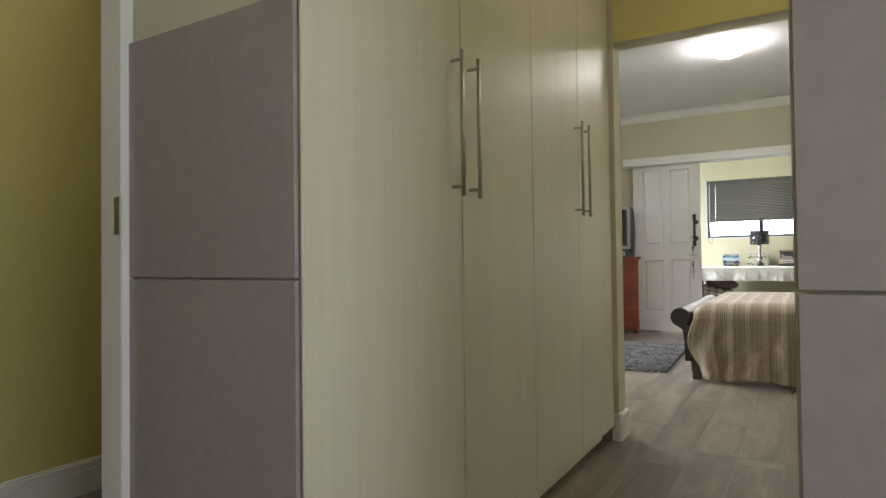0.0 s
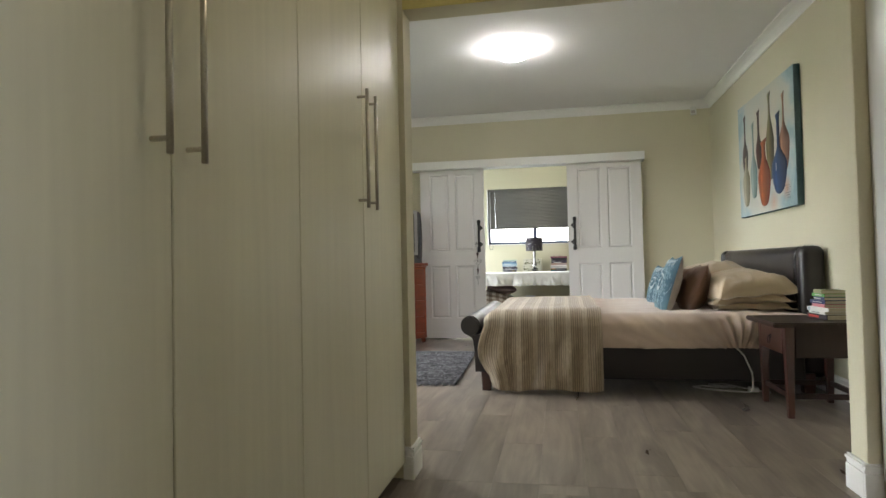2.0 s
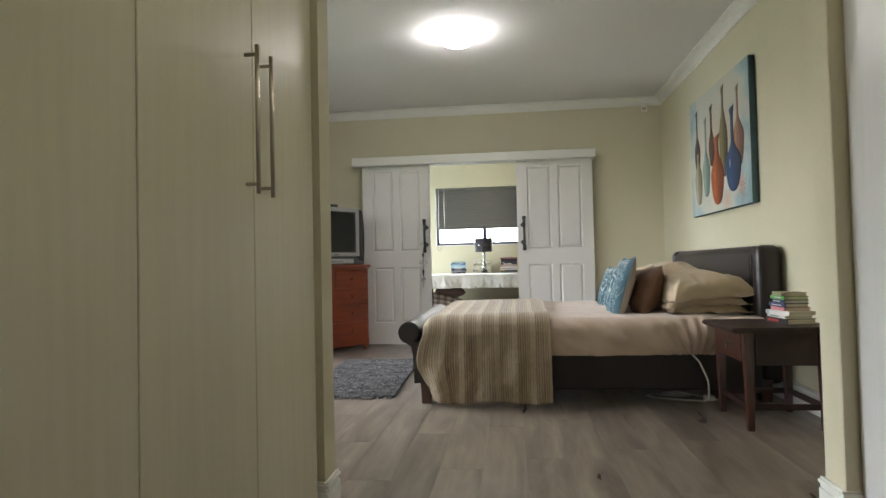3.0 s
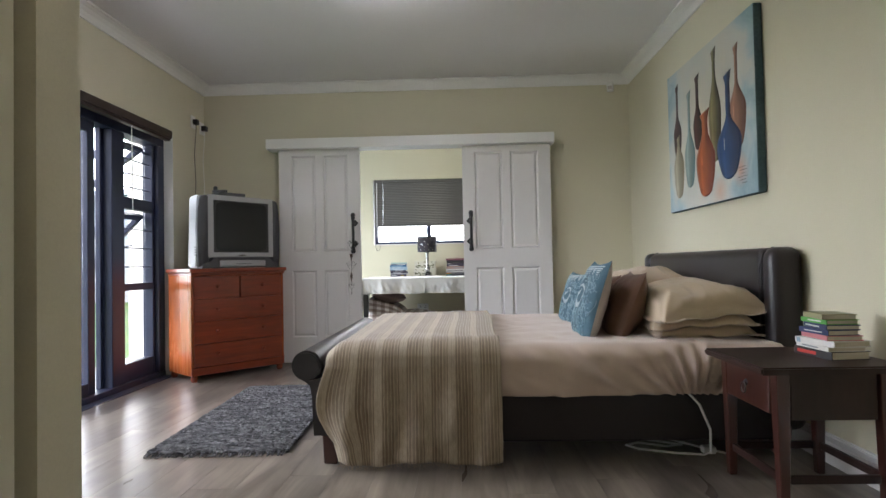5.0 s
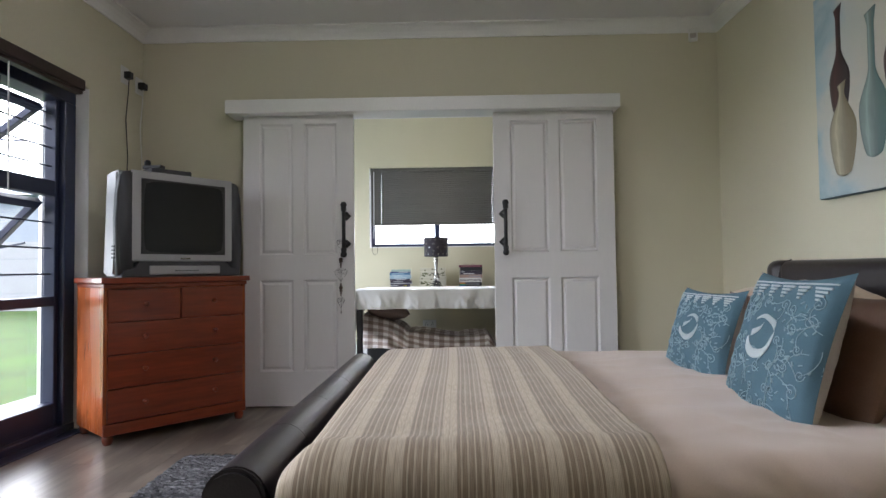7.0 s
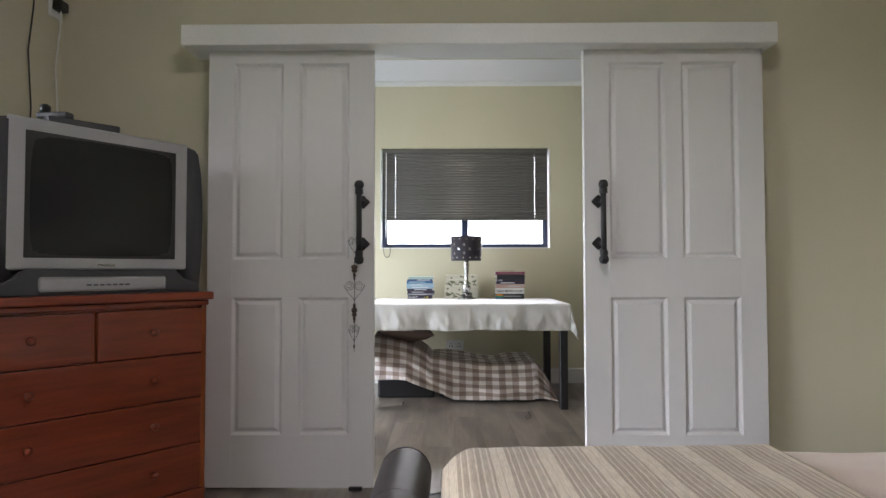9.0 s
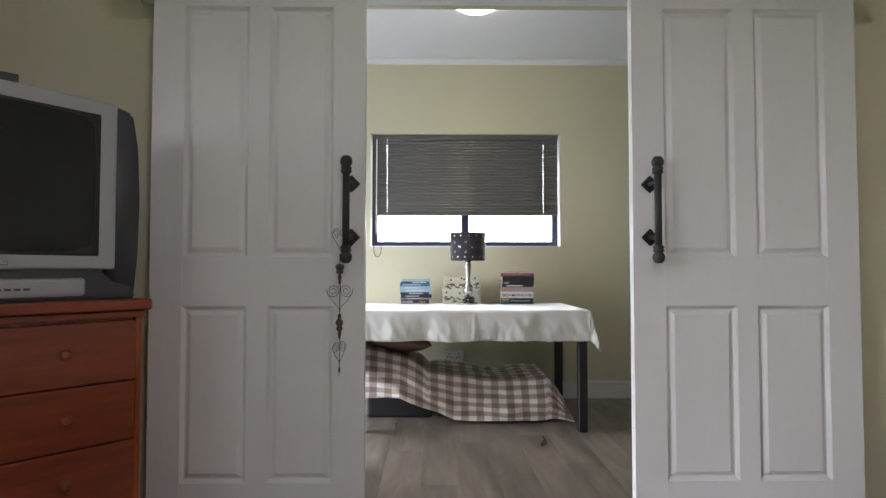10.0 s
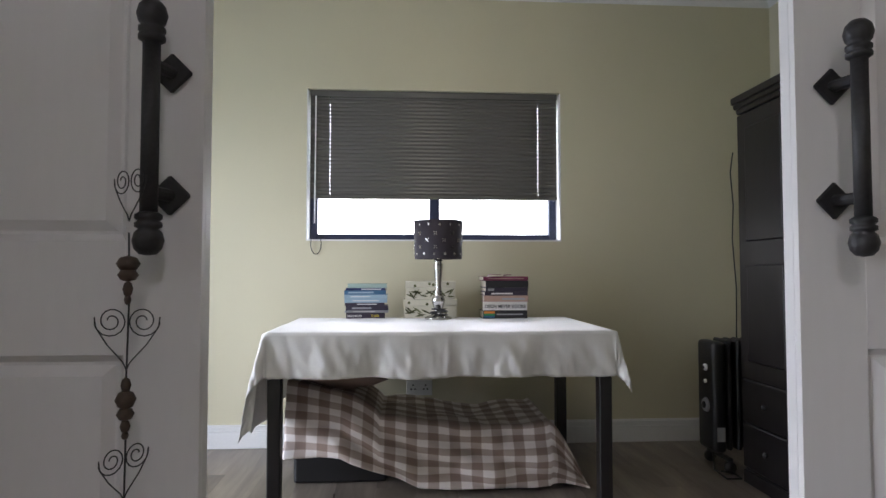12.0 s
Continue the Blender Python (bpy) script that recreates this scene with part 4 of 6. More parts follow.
def throw(u, v):
    """u across the bed's length, v from the far side over the top and down the near side."""
    x0, x1 = -0.425, 0.362
    top, drop, corner = 1.60, 0.44, 0.15
    total = top + corner + drop
    s = v * total
    x = x0 + u * (x1 - x0)
    if s < top:
        y, z = 6.11 - s, 0.552 + 0.010 * u + 0.004 * math.sin(s * 2) - 0.06 * max(0.0, 1 - s / 0.10) ** 2
        x += 0.045 * (1 - u) * max(0.0, (s - 0.2) / top) * 0.3 + 0.010 * math.sin(s * 3.1) * u
        z += 0.005 * fold(x, y, 0.4, 5) + 0.0025 * fold(x, y, 3.4, 14) - 0.055 * max(0, 1 - u / 0.10) ** 2
    elif s < top + corner:
        a = (s - top) / corner * math.pi / 2
        y, z = 4.51 - 0.130 * math.sin(a), 0.552 + 0.010 * u - 0.10 * (1 - math.cos(a))
        z -= 0.055 * max(0, 1 - u / 0.10) ** 2 * (1 - a / 1.6)
    else:
        q = (s - top - corner) / drop
        y, z = 4.372, 0.452 + 0.010 * u - q * 0.434
        y += (0.010 * math.sin(u * 31 + 1.6 * q) + 0.016 * fold(u + 0.25 * q, q * 0.3, 0.2, 7) + 0.008 * fold(u + 0.4 * q, q * 0.5, 2.2, 17) + 0.003 * fold(u, q, 5.0, 40)) * min(1, q * 2.2) - 0.016 * q
        bulge = max(0, 1 - u / 0.3) ** 1.3
        x += bulge * (-0.045 * math.sin(min(1, q * 1.25) * math.pi) + 0.125 * max(0, q - 0.45) ** 1.3)
        z -= 0.010 * math.sin(u * 9) * q - 0.05 * bulge * max(0, q - 0.6)
    return (x, y, z)


tb = thing("throw_blanket", Matrix(), "taupe and cream striped woven throw draped over the bed", "throw")
part("cloth", sheet(throw, 110, 150, 0.006, uv=(0.80, 2.3)), THROW, tb, "", True)
fr = bmesh.new()
for i in range(90):
    u = (i + RND.random()) / 90
    p = Vector(throw(u, 1.0))
    tube([p, p + Vector((RND.uniform(-0.006, 0.006), RND.uniform(-0.012, 0.004), -0.010)), p + Vector((RND.uniform(-0.012, 0.012), RND.uniform(-0.02, 0.006), -0.016))], 0.0014, 4, bm=fr)
tagged(part("fringe", fr, THROW, tb, "short frayed fringe"), kind="stuff")


# ---- pillows and cushions ----
def pillow_bm(w, d, h, seed, wrinkle=0.012, n=30, pinch=0.12, full=2.6, edge=0.55):
    """A soft pillow, w by d, h thick at its middle, with pulled corners."""
    def f(sign):
        def g(a, c):
            u, v = 2 * a - 1, 2 * c - 1
            e = max(0.0, (1 - abs(u) ** full)) ** edge * max(0.0, (1 - abs(v) ** full)) ** edge
            k = 1 - pinch * (1 - abs(v) ** 2) * abs(u) ** 6 * 0.5
            l = 1 - pinch * (1 - abs(u) ** 2) * abs(v) ** 6 * 0.5
            z = sign * h / 2 * e + wrinkle * e * (fold(u + seed, v, 0.0, 2.2) + 0.5 * fold(u, v + seed, 3.0, 6.0))
            return (u * w / 2 * k, v * d / 2 * l, z)
        return g
    top = sheet(f(1), n, n, uv=(w, d))
    low = sheet(f(-1), n, n, uv=(w, d))
    bmesh.ops.reverse_faces(low, faces=low.faces[:])
    return top, low


def pillow(name, m, w, d, h, mat, label, seed, wrinkle=0.012):
    """A pillow in a sateen case: domed body, thin wavy flange round it, creases drawn in from its corners."""
    t = thing(name, m, label, "pillow", "pillows on the bed")
    n = 88

    def crease(u, v, r):
        """Folds that fan out from the four corners and die out towards the middle."""
        f = 0.0
        for cu in (-1, 1):
            for cv in (-1, 1):
                du, dv = 1.02 - cu * u, 1.02 - cv * v
                near = math.hypot(du, dv)
                fan = math.atan2(dv, du)
                f += math.exp(-(near / 0.62) ** 2) * math.sin(fan * 13 + seed * 2.7 + cu + 2 * cv + 1.4 * fold(u, v, seed, 2.0))
        return 0.55 * f + 0.8 * fold(u + seed, v, 0.0, 1.7) + 0.45 * (0.35 - abs(fold(u * 1.4, v * 0.8 + seed, 3.0, 2.4)) * 2.2)

    def f(sign):
        def g(a, c):
            u, v = 2 * a - 1, 2 * c - 1
            bu, bv = min(1.0, abs(u) / 0.91), min(1.0, abs(v) / 0.93)
            e = ((1 - bu ** 2.6) * (1 - bv ** 2.8)) ** 0.62
            rim = 1 - min(1.0, e * 2.2)
            wave = 0.007 * math.sin(v * 8 + seed * 3) * max(0.0, abs(u) - 0.75) * 4 + 0.006 * math.sin(u * 9 + seed * 2) * max(0.0, abs(v) - 0.75) * 4
            k = 1 - 0.09 * (1 - v * v) * abs(u) ** 3
            l = 1 - 0.09 * (1 - u * u) * abs(v) ** 3
            z = sign * (h * 0.56 * e + 0.0018) + wrinkle * crease(u, v, seed) * min(1.0, 0.25 + 1.6 * e) + wave - h * 0.30 * rim ** 2
            return (u * w / 2 * k, v * d / 2 * l, z)
        return g

    top, low = sheet(f(1), n, n, uv=(w, d)), sheet(f(-1), n, n, uv=(w, d))
    bmesh.ops.reverse_faces(low, faces=low.faces[:])
    part("pillowcase", add(top, low), mat, t, "", True)
    return t


T = Matrix.Translation


def R(deg, ax):
    return Matrix.Rotation(radians(deg), 4, ax)


pillow("pillow", T((1.36, 4.93, 0.568)) @ R(2, "Z"), 0.52, 0.74, 0.10, PILLOWM, "flattened tan pillow at the foot of a stack", 1.0, 0.016)
pillow("pillow", T((1.37, 4.92, 0.617)) @ R(-4, "Z") @ R(-3, "Y"), 0.53, 0.73, 0.11, PILLOWM, "folded tan pillow in the middle of a stack", 2.0, 0.02)
pillow("pillow", T((1.36, 4.92, 0.688)) @ R(6, "Z") @ R(-4, "Y"), 0.58, 0.78, 0.19, PILLOWM, "plump tan sateen pillow on top of a stack", 3.0, 0.022)
pillow("pillow", T((1.36, 5.80, 0.582)) @ R(-2, "Z"), 0.50, 0.70, 0.14, PILLOWM, "tan pillow lying flat on the bed", 4.0, 0.010)
pillow("pillow", T((1.36, 5.76, 0.735)) @ R(3, "Z") @ R(-7, "Y"), 0.56, 0.76, 0.21, PILLOWM, "plump tan sateen pillow against the headboard", 5.0, 0.022)


def spiral(cx, cy, r, turns, a0, sgn=1, n=22):
    return [(cx + r * (1 - 0.85 * i / n) * math.cos(a0 + sgn * turns * 2 * math.pi * i / n), cy + r * (1 - 0.85 * i / n) * math.sin(a0 + sgn * turns * 2 * math.pi * i / n)) for i in range(n + 1)]


def cushion(m, w, h, seed, label, wide):
    t = thing("cushion", m, label, "cushion", "cushions on the bed")
    top, low = pillow_bm(w, wide, h, seed, 0.008, pinch=0.22)
    part("front_cover", top, BLUEC, t, "", True)
    part("back_cover", low, BACKC, t, "pale linen back", True)

    def lift(u, v):
        e = max(0.0, (1 - abs(u) ** 2.6)) ** 0.55 * max(0.0, (1 - abs(v) ** 2.6)) ** 0.55
        z = h / 2 * e + 0.008 * e * (fold(u + seed, v, 0.0, 2.2) + 0.5 * fold(u, v + seed, 3.0, 6.0))
        k = 1 - 0.22 * (1 - abs(v) ** 2) * abs(u) ** 6 * 0.5
        l = 1 - 0.22 * (1 - abs(u) ** 2) * abs(v) ** 6 * 0.5
        return (u * w / 2 * k, v * wide / 2 * l, z + 0.0012)

    em = bmesh.new()
    rr = random.Random(3)
    # scrolls; u runs up the cushion, v across it
    for k in range(42):
        cu, cv = -0.80 + 0.27 * (k // 7) + rr.uniform(-0.1, 0.1), -0.78 + 0.26 * (k % 7) + rr.uniform(-0.08, 0.08)
        if abs(cu - 0.1) < 0.26 and abs(cv + 0.05) < 0.36:
            continue
        r = rr.uniform(0.055, 0.10)
        tube([lift(a, c) for a, c in spiral(cu, cv, r, 1.5, rr.uniform(0, 6), rr.choice((-1, 1)), 16)], 0.0014, 4, bm=em)
        bend, a0 = rr.uniform(-1.4, 1.4), rr.uniform(0, 6.3)
        tube([lift(cu + 0.36 * q / 8 * math.cos(a0 + bend * q / 8), cv + 0.36 * q / 8 * math.sin(a0 + bend * q / 8)) for q in range(9)], 0.0012, 4, bm=em)
        for q in range(3):
            a1 = a0 + bend * 0.3 * q + (0.8 if q % 2 else -0.8)
            pu, pv = cu + 0.1 * (q + 1) * math.cos(a0), cv + 0.1 * (q + 1) * math.sin(a0)
            tube([lift(pu, pv), lift(pu + 0.05 * math.cos(a1), pv + 0.05 * math.sin(a1))], 0.0024, 4, bm=em)
    tagged(part("embroidery", em, SCROLL, t, "pale embroidered scrolls"), kind="stuff")

    # a broad crescent bird and a lace-like border of drops along the top
    def bird(a, c):
        ang = radians(195 + 190 * a)
        rad = 0.27 + (c - 0.5) * 0.12 * math.sin(math.pi * min(1.0, 0.08 + a)) ** 0.7
        p = lift(0.12 + rad * math.sin(ang), -0.05 + rad * math.cos(ang))
        return (p[0], p[1], p[2] + 0.0016)

    def head(a, c):
        p = lift(0.24 + 0.10 * math.sin(a * 2.6) + (c - 0.5) * 0.11 * (1 - 0.8 * a), 0.20 - 0.36 * a)
        return (p[0], p[1], p[2] + 0.0018)

    def wing(a, c):
        p = lift(0.10 + 0.16 * a - (c - 0.5) * 0.09 * (1 - a), -0.22 + 0.20 * a + 0.06 * math.sin(a * 3))
        return (p[0], p[1], p[2] + 0.0018)

    bm2 = sheet(bird, 28, 5, 0.0012)
    sheet(wing, 12, 4, 0.0012, bm=bm2)
    sheet(head, 14, 4, 0.0012, bm=bm2)
    tagged(part("motif", bm2, STITCH, t, "white embroidered crescent motif", True), kind="stuff")
    lace = bmesh.new()
    for k in range(6):
        v0 = -0.75 + 0.3 * k
        for j in range(4):
            tube([lift(0.78 - 0.05 * j, v0 - 0.11 + 0.028 * j), lift(0.78 - 0.05 * j, v0 + 0.11 - 0.028 * j)], 0.004, 4, bm=lace)
    tube([lift(0.84, -0.9 + 1.8 * k / 20) for k in range(21)], 0.003, 4, bm=lace)
    tagged(part("lace_border", lace, STITCH, t, "white lace border"), kind="stuff")
    return t


def upright(x, y, lean, yaw, w, z0=0.505):
    """Stands a cushion on its lower edge, its front towards -x, leaning back."""
    return T((x, y, z0)) @ R(yaw, "Z") @ R(lean, "Y") @ T((0, 0, w / 2)) @ Matrix(((0, 0, -1, 0), (0, -1, 0, 0), (-1 * -1, 0, 0, 0), (0, 0, 0, 1)))


cushion(upright(0.82, 4.955, 17, -3, 0.465, 0.464), 0.465, 0.13, 7.0, "teal blue embroidered cushion leaning on a brown one", 0.53)
cushion(upright(0.87, 5.60, 17, 6, 0.38, 0.476), 0.38, 0.12, 8.0, "teal blue embroidered cushion on the far side of the bed", 0.47)
bc = thing("cushion", upright(0.985, 4.95, 22, -6, 0.41, 0.466), "plain brown suede cushion behind a blue one", "cushion", "cushions on the bed")
t1, t2 = pillow_bm(0.41, 0.49, 0.21, 9.0, 0.012, 48, 0.2, 2.0, 0.68)
part("cover", add(t1, t2), BROWNC, bc, "", True)
bc = thing("cushion", upright(1.02, 5.60, 22, 4, 0.36, 0.485), "plain brown suede cushion on the far side", "cushion", "cushions on the bed")
t1, t2 = pillow_bm(0.36, 0.44, 0.17, 10.0, 0.008, 48, 0.2, 2.0, 0.68)
part("cover", add(t1, t2), BROWNC, bc, "", True)

# ---- nightstand with books ----
ns = thing("nightstand", T((1.48, 4.07, 0)), "dark cherry wooden nightstand with one drawer", "nightstand")
topo = [(-0.255, -0.28), (0.26, -0.28), (0.26, 0.22), (-0.255, 0.22)]
tb2 = poly_prism(topo, 0.50, 0.527)
bmesh.ops.bevel(tb2, geom=tb2.edges[:], offset=0.006, segments=2, affect="EDGES")
part("tabletop", tb2, DARKWOOD, ns)
for x, y in ((-0.185, -0.235), (0.175, -0.235), (-0.185, 0.235 - 0.06), (0.175, 0.175)):
    lb = box(x, x + 0.05, y, y + 0.05, 0, 0.50, 0.003)
    for v in lb.verts:
        if v.co.z < 0.05:
            v.co.x += 0.009 * (1 if v.co.x < x + 0.025 else -1)
            v.co.y += 0.009 * (1 if v.co.y < y + 0.025 else -1)
    part("leg", lb, REDWOOD, ns)
part("apron", box(-0.13, 0.17, -0.222, -0.205, 0.33, 0.50, 0.002), DARKWOOD, ns)
part("apron", box(-0.13, 0.17, 0.19, 0.207, 0.33, 0.50, 0.002), DARKWOOD, ns)
part("apron", box(0.195, 0.21, -0.18, 0.17, 0.33, 0.50, 0.002), DARKWOOD, ns)
dw = part("drawer", box(-0.186, -0.165, -0.18, 0.17, 0.345, 0.49, 0.005, 2), REDWOOD, ns)
pull = part("ring_pull", tube([(-0.197, -0.005 + 0.020 * math.cos(a), 0.405 + 0.020 * math.sin(a)) for a in [k * math.pi / 10 for k in range(20)]], 0.0028, 8, closed=True), BLACKMETAL, dw, "dark metal ring pull", True)
part("back_plate", lathe([(0, 0.0), (0.014, 0.0), (0.012, 0.004), (0.005, 0.006), (0.004, 0.013), (0, 0.014)], 16, m=T((-0.186, -0.005, 0.425)) @ R(-90, "Y")), BLACKMETAL, pull, "", True)
for y in (-0.218, 0.192):
    part("stretcher", box(-0.136, 0.176, y, y + 0.016, 0.105, 0.135, 0.002), DARKWOOD, ns)
for x in (-0.168, 0.192):
    part("stretcher", box(x, x + 0.016, -0.186, 0.176, 0.105, 0.135, 0.002), DARKWOOD, ns)


def cover_mat(name, c, rough=0.45):
    return surface(name, c, rough=rough, var=0.06, big=8, grain=120, bump=0.03)


COVERS = {}
for nm, c in (("white", (0.70, 0.69, 0.66)), ("pink", (0.62, 0.22, 0.24)), ("navy", (0.03, 0.045, 0.13)), ("green", (0.12, 0.42, 0.09)), ("olive", (0.30, 0.29, 0.16)), ("black", (0.018, 0.018, 0.02)), ("sky", (0.29, 0.41, 0.49)), ("teal", (0.05, 0.19, 0.24)),
              ("blue", (0.045, 0.13, 0.24)), ("grey", (0.32, 0.33, 0.34)), ("rose", (0.40, 0.26, 0.21)), ("magenta", (0.17, 0.02, 0.06)), ("plum", (0.035, 0.026, 0.045)), ("red", (0.5, 0.04, 0.03)), ("yellow", (0.75, 0.62, 0.06)), ("pale_green", (0.30, 0.40, 0.36)), ("orange", (0.7, 0.22, 0.03)), ("leaf", (0.02, 0.22, 0.09))):
    COVERS[nm] = cover_mat(nm + "_book_cover", c)


def book(x, y, z, L, D, H, yaw, spine, label, group, bars=(), words=()):
    """A closed book lying flat, its spine towards -y before the turn by yaw."""
    if len(label.split()) < 5:
        label += " lying in a pile"
    t = thing("book", T((x, y, z)) @ R(yaw, "Z"), label, "book", group)
    cv = box(-L / 2, L / 2, -D / 2, D / 2, 0, 0.0025)
    box(-L / 2, L / 2, -D / 2, D / 2, H - 0.0025, H, bm=cv)
    box(-L / 2, L / 2, -D / 2 - 0.001, -D / 2 + 0.003, 0.0, H, 0.0008, bm=cv)
    part("cover", cv, COVERS[spine], t)
    part("page_block", box(-L / 2 + 0.004, L / 2 - 0.004, -D / 2 + 0.003, D / 2 - 0.004, 0.0025, H - 0.0025), PAPER, t)
    for a, c, z0, z1, mt in bars:
        part("title_bar", box(a * L, c * L, -D / 2 - 0.0022, -D / 2 - 0.0011, z0 * H, z1 * H), COVERS[mt], t)
    for txt, xx, zz, size, mt in words:
        cu = bpy.data.curves.new("title", "FONT")
        cu.body, cu.size, cu.extrude, cu.offset = txt, size, 0.0004, size * 0.022
        cu.materials.append(COVERS[mt])
        o = new("title", cu)
        o.parent = t
        o.matrix_local = T((xx, -D / 2 - 0.0018, zz)) @ R(90, "X") @ Matrix.Diagonal((0.84, 1, 1, 1))
    return t


z = 0.527
for L, D, H, yw, c, lab, bars in ((0.21, 0.15, 0.030, -84, "black", "thick black paperback with red lettering", ((-0.4, 0.1, 0.3, 0.7, "red"),)), (0.20, 0.14, 0.016, -88, "white", "thin white paperback", ((-0.3, 0.2, 0.3, 0.7, "grey"),)), (0.20, 0.15, 0.022, -80, "white", "white paperback with pale pages", ((-0.45, -0.35, 0.1, 0.9, "sky"),)),
                                  (0.18, 0.13, 0.018, -92, "pink", "pink paperback", ()), (0.17, 0.12, 0.020, -86, "navy", "navy blue book", ((-0.3, 0.3, 0.4, 0.6, "white"),)), (0.17, 0.12, 0.018, -94, "navy", "dark blue book", ((-0.4, 0.2, 0.3, 0.6, "white"),)),
                                  (0.17, 0.12, 0.018, -90, "green", "bright green book", ((-0.2, 0.3, 0.4, 0.7, "white"),)), (0.16, 0.12, 0.020, -97, "olive", "olive paperback on top of the pile", ())):
    book(1.60 + RND.uniform(-0.008, 0.008), 4.03 + RND.uniform(-0.008, 0.008), z, L, D, H, yw, c, lab, "books on the nightstand", bars)
    z += H + 0.0005

# white cable from the bed to the floor
solo("power_cable", tube([(1.20, 4.43, 0.31), (1.24, 4.40, 0.26), (1.285, 4.40, 0.15), (1.30, 4.44, 0.04), (1.295, 4.5, 0.008), (1.18, 4.53, 0.007), (1.02, 4.60, 0.007), (0.98, 4.66, 0.007), (1.05, 4.70, 0.007), (1.16, 4.62, 0.012), (1.25, 4.66, 0.007), (1.10, 4.75, 0.007), (1.2, 4.78, 0.007), (1.33, 4.60, 0.007), (1.42, 4.50, 0.007)], 0.0055, 8), WHITEP,
     "white power cable looped on the floor beside the bed", "cable", smooth=True)
solo("cable_plug", box(1.30, 1.36, 4.52, 4.57, 0.001, 0.035, 0.008, 2), WHITEP, "white plug at the end of a cable", "plug")

# ---- rag rug ----
rg = thing("rug", T((-1.045, 5.395, 0.003)) @ R(2.0, "Z"), "grey and off-white woven rag rug with frayed ends", "rug")
RUG = surface("grey_rag_weave", (0.128, 0.124, 0.128), rough=0.95, var=0.4, big=16, grain=90, bump=0.6, rand=0.6, island=True)
wv = bmesh.new()
for i in range(112):
    y = -0.80 + 1.6 * (i + 0.5) / 112
    x = -0.345
    while x < 0.345:
        ln = min(RND.uniform(0.02, 0.10), 0.348 - x)
        z = 0.006 + RND.uniform(0, 0.004)
        tube([(x + ln * k / 4, y + 0.004 * math.sin(k * 2 + i), z + 0.003 * math.sin((x + ln * k / 4) * 180 + i * math.pi)) for k in range(5)], 0.0078, 5, bm=wv)
        x += ln
tagged(part("weave", wv, RUG, rg), kind="stuff")
fg = bmesh.new()
for i in range(70):
    for e in (-1, 1):
        x = -0.345 + 0.69 * (i + RND.random() * 0.6) / 70
        dx = RND.uniform(-0.02, 0.02)
        tube([(x, e * 0.79, 0.006), (x + dx * 0.5, e * 0.825, 0.006), (x + dx, e * RND.uniform(0.84, 0.865), 0.003)], 0.0028, 5, bm=fg)
tagged(part("fringe", fg, RUG, rg), kind="stuff")

# ---- chest of drawers, television ----
ANG = 48.6
CM = T((-1.953, 6.382, 0)) @ R(ANG, "Z")
ch = thing("chest_of_drawers", CM, "orange-stained pine chest with five drawers, set across a corner", "chest of drawers")
W, D, H = 0.835, 0.44, 0.906
part("side_panel", box(0.0, 0.02, 0.012, D, 0.05, H - 0.035, 0.002), CHESTLIT, ch)
part("side_panel", box(W - 0.02, W, 0.012, D, 0.05, H - 0.035, 0.002), CHESTLIT, ch)
part("back_panel", box(0.02, W - 0.02, D - 0.012, D, 0.05, H - 0.035), CHESTLIT, ch)
part("carcass", box(0.02, W - 0.02, 0.03, D - 0.012, 0.06, H - 0.05), CHESTLIT, ch)
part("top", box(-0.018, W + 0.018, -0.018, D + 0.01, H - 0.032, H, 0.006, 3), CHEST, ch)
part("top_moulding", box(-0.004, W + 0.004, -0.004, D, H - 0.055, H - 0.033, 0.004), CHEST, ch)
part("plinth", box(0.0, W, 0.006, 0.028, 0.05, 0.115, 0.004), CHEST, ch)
rowz = ((0.663, 0.841, 2), (0.485, 0.659, 1), (0.302, 0.481, 1), (0.119, 0.298, 1))
for z0, z1, n in rowz:
    for k in range(n):
        x0 = 0.022 + k * (W - 0.044) / n + (0.006 if k else 0)
        x1 = 0.022 + (k + 1) * (W - 0.044) / n - (0.006 if n == 2 and k == 0 else 0)
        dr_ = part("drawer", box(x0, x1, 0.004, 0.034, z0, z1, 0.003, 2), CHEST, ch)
        kx = [(x0 + x1) / 2] if n == 2 else [x0 + 0.19, x1 - 0.19]
        for x in kx:
            part("knob", lathe([(0, -0.001), (0.010, 0.0), (0.007, 0.008), (0.013, 0.014), (0.0145, 0.020), (0.010, 0.026), (0, 0.028)], 16, m=T((x, 0.004, (z0 + z1) / 2 + 0.005)) @ R(90, "X")), CHEST, dr_, "turned wooden knob", True)
for x, y in ((0.005, 0.012), (W - 0.06, 0.012), (0.005, D - 0.06), (W - 0.06, D - 0.06)):
    part("foot", lathe([(0, 0), (0.02, 0), (0.028, 0.02), (0.028, 0.04), (0.022, 0.052), (0, 0.052)], 16, m=T((x + 0.028, y + 0.024, 0))), CHEST, ch, "", True)

TVM = CM @ T((0.458, 0.045, H + 0.001)) @ R(6, "Z") @ Matrix.Diagonal((1.025, 1.0, 1.045, 1))
tv = thing("television", TVM, "silver and charcoal tube television, switched off", "television")
part("front_bezel", box(-0.312, 0.312, -0.008, 0.012, 0.086, 0.580, 0.008, 3), SILVERP, tv)
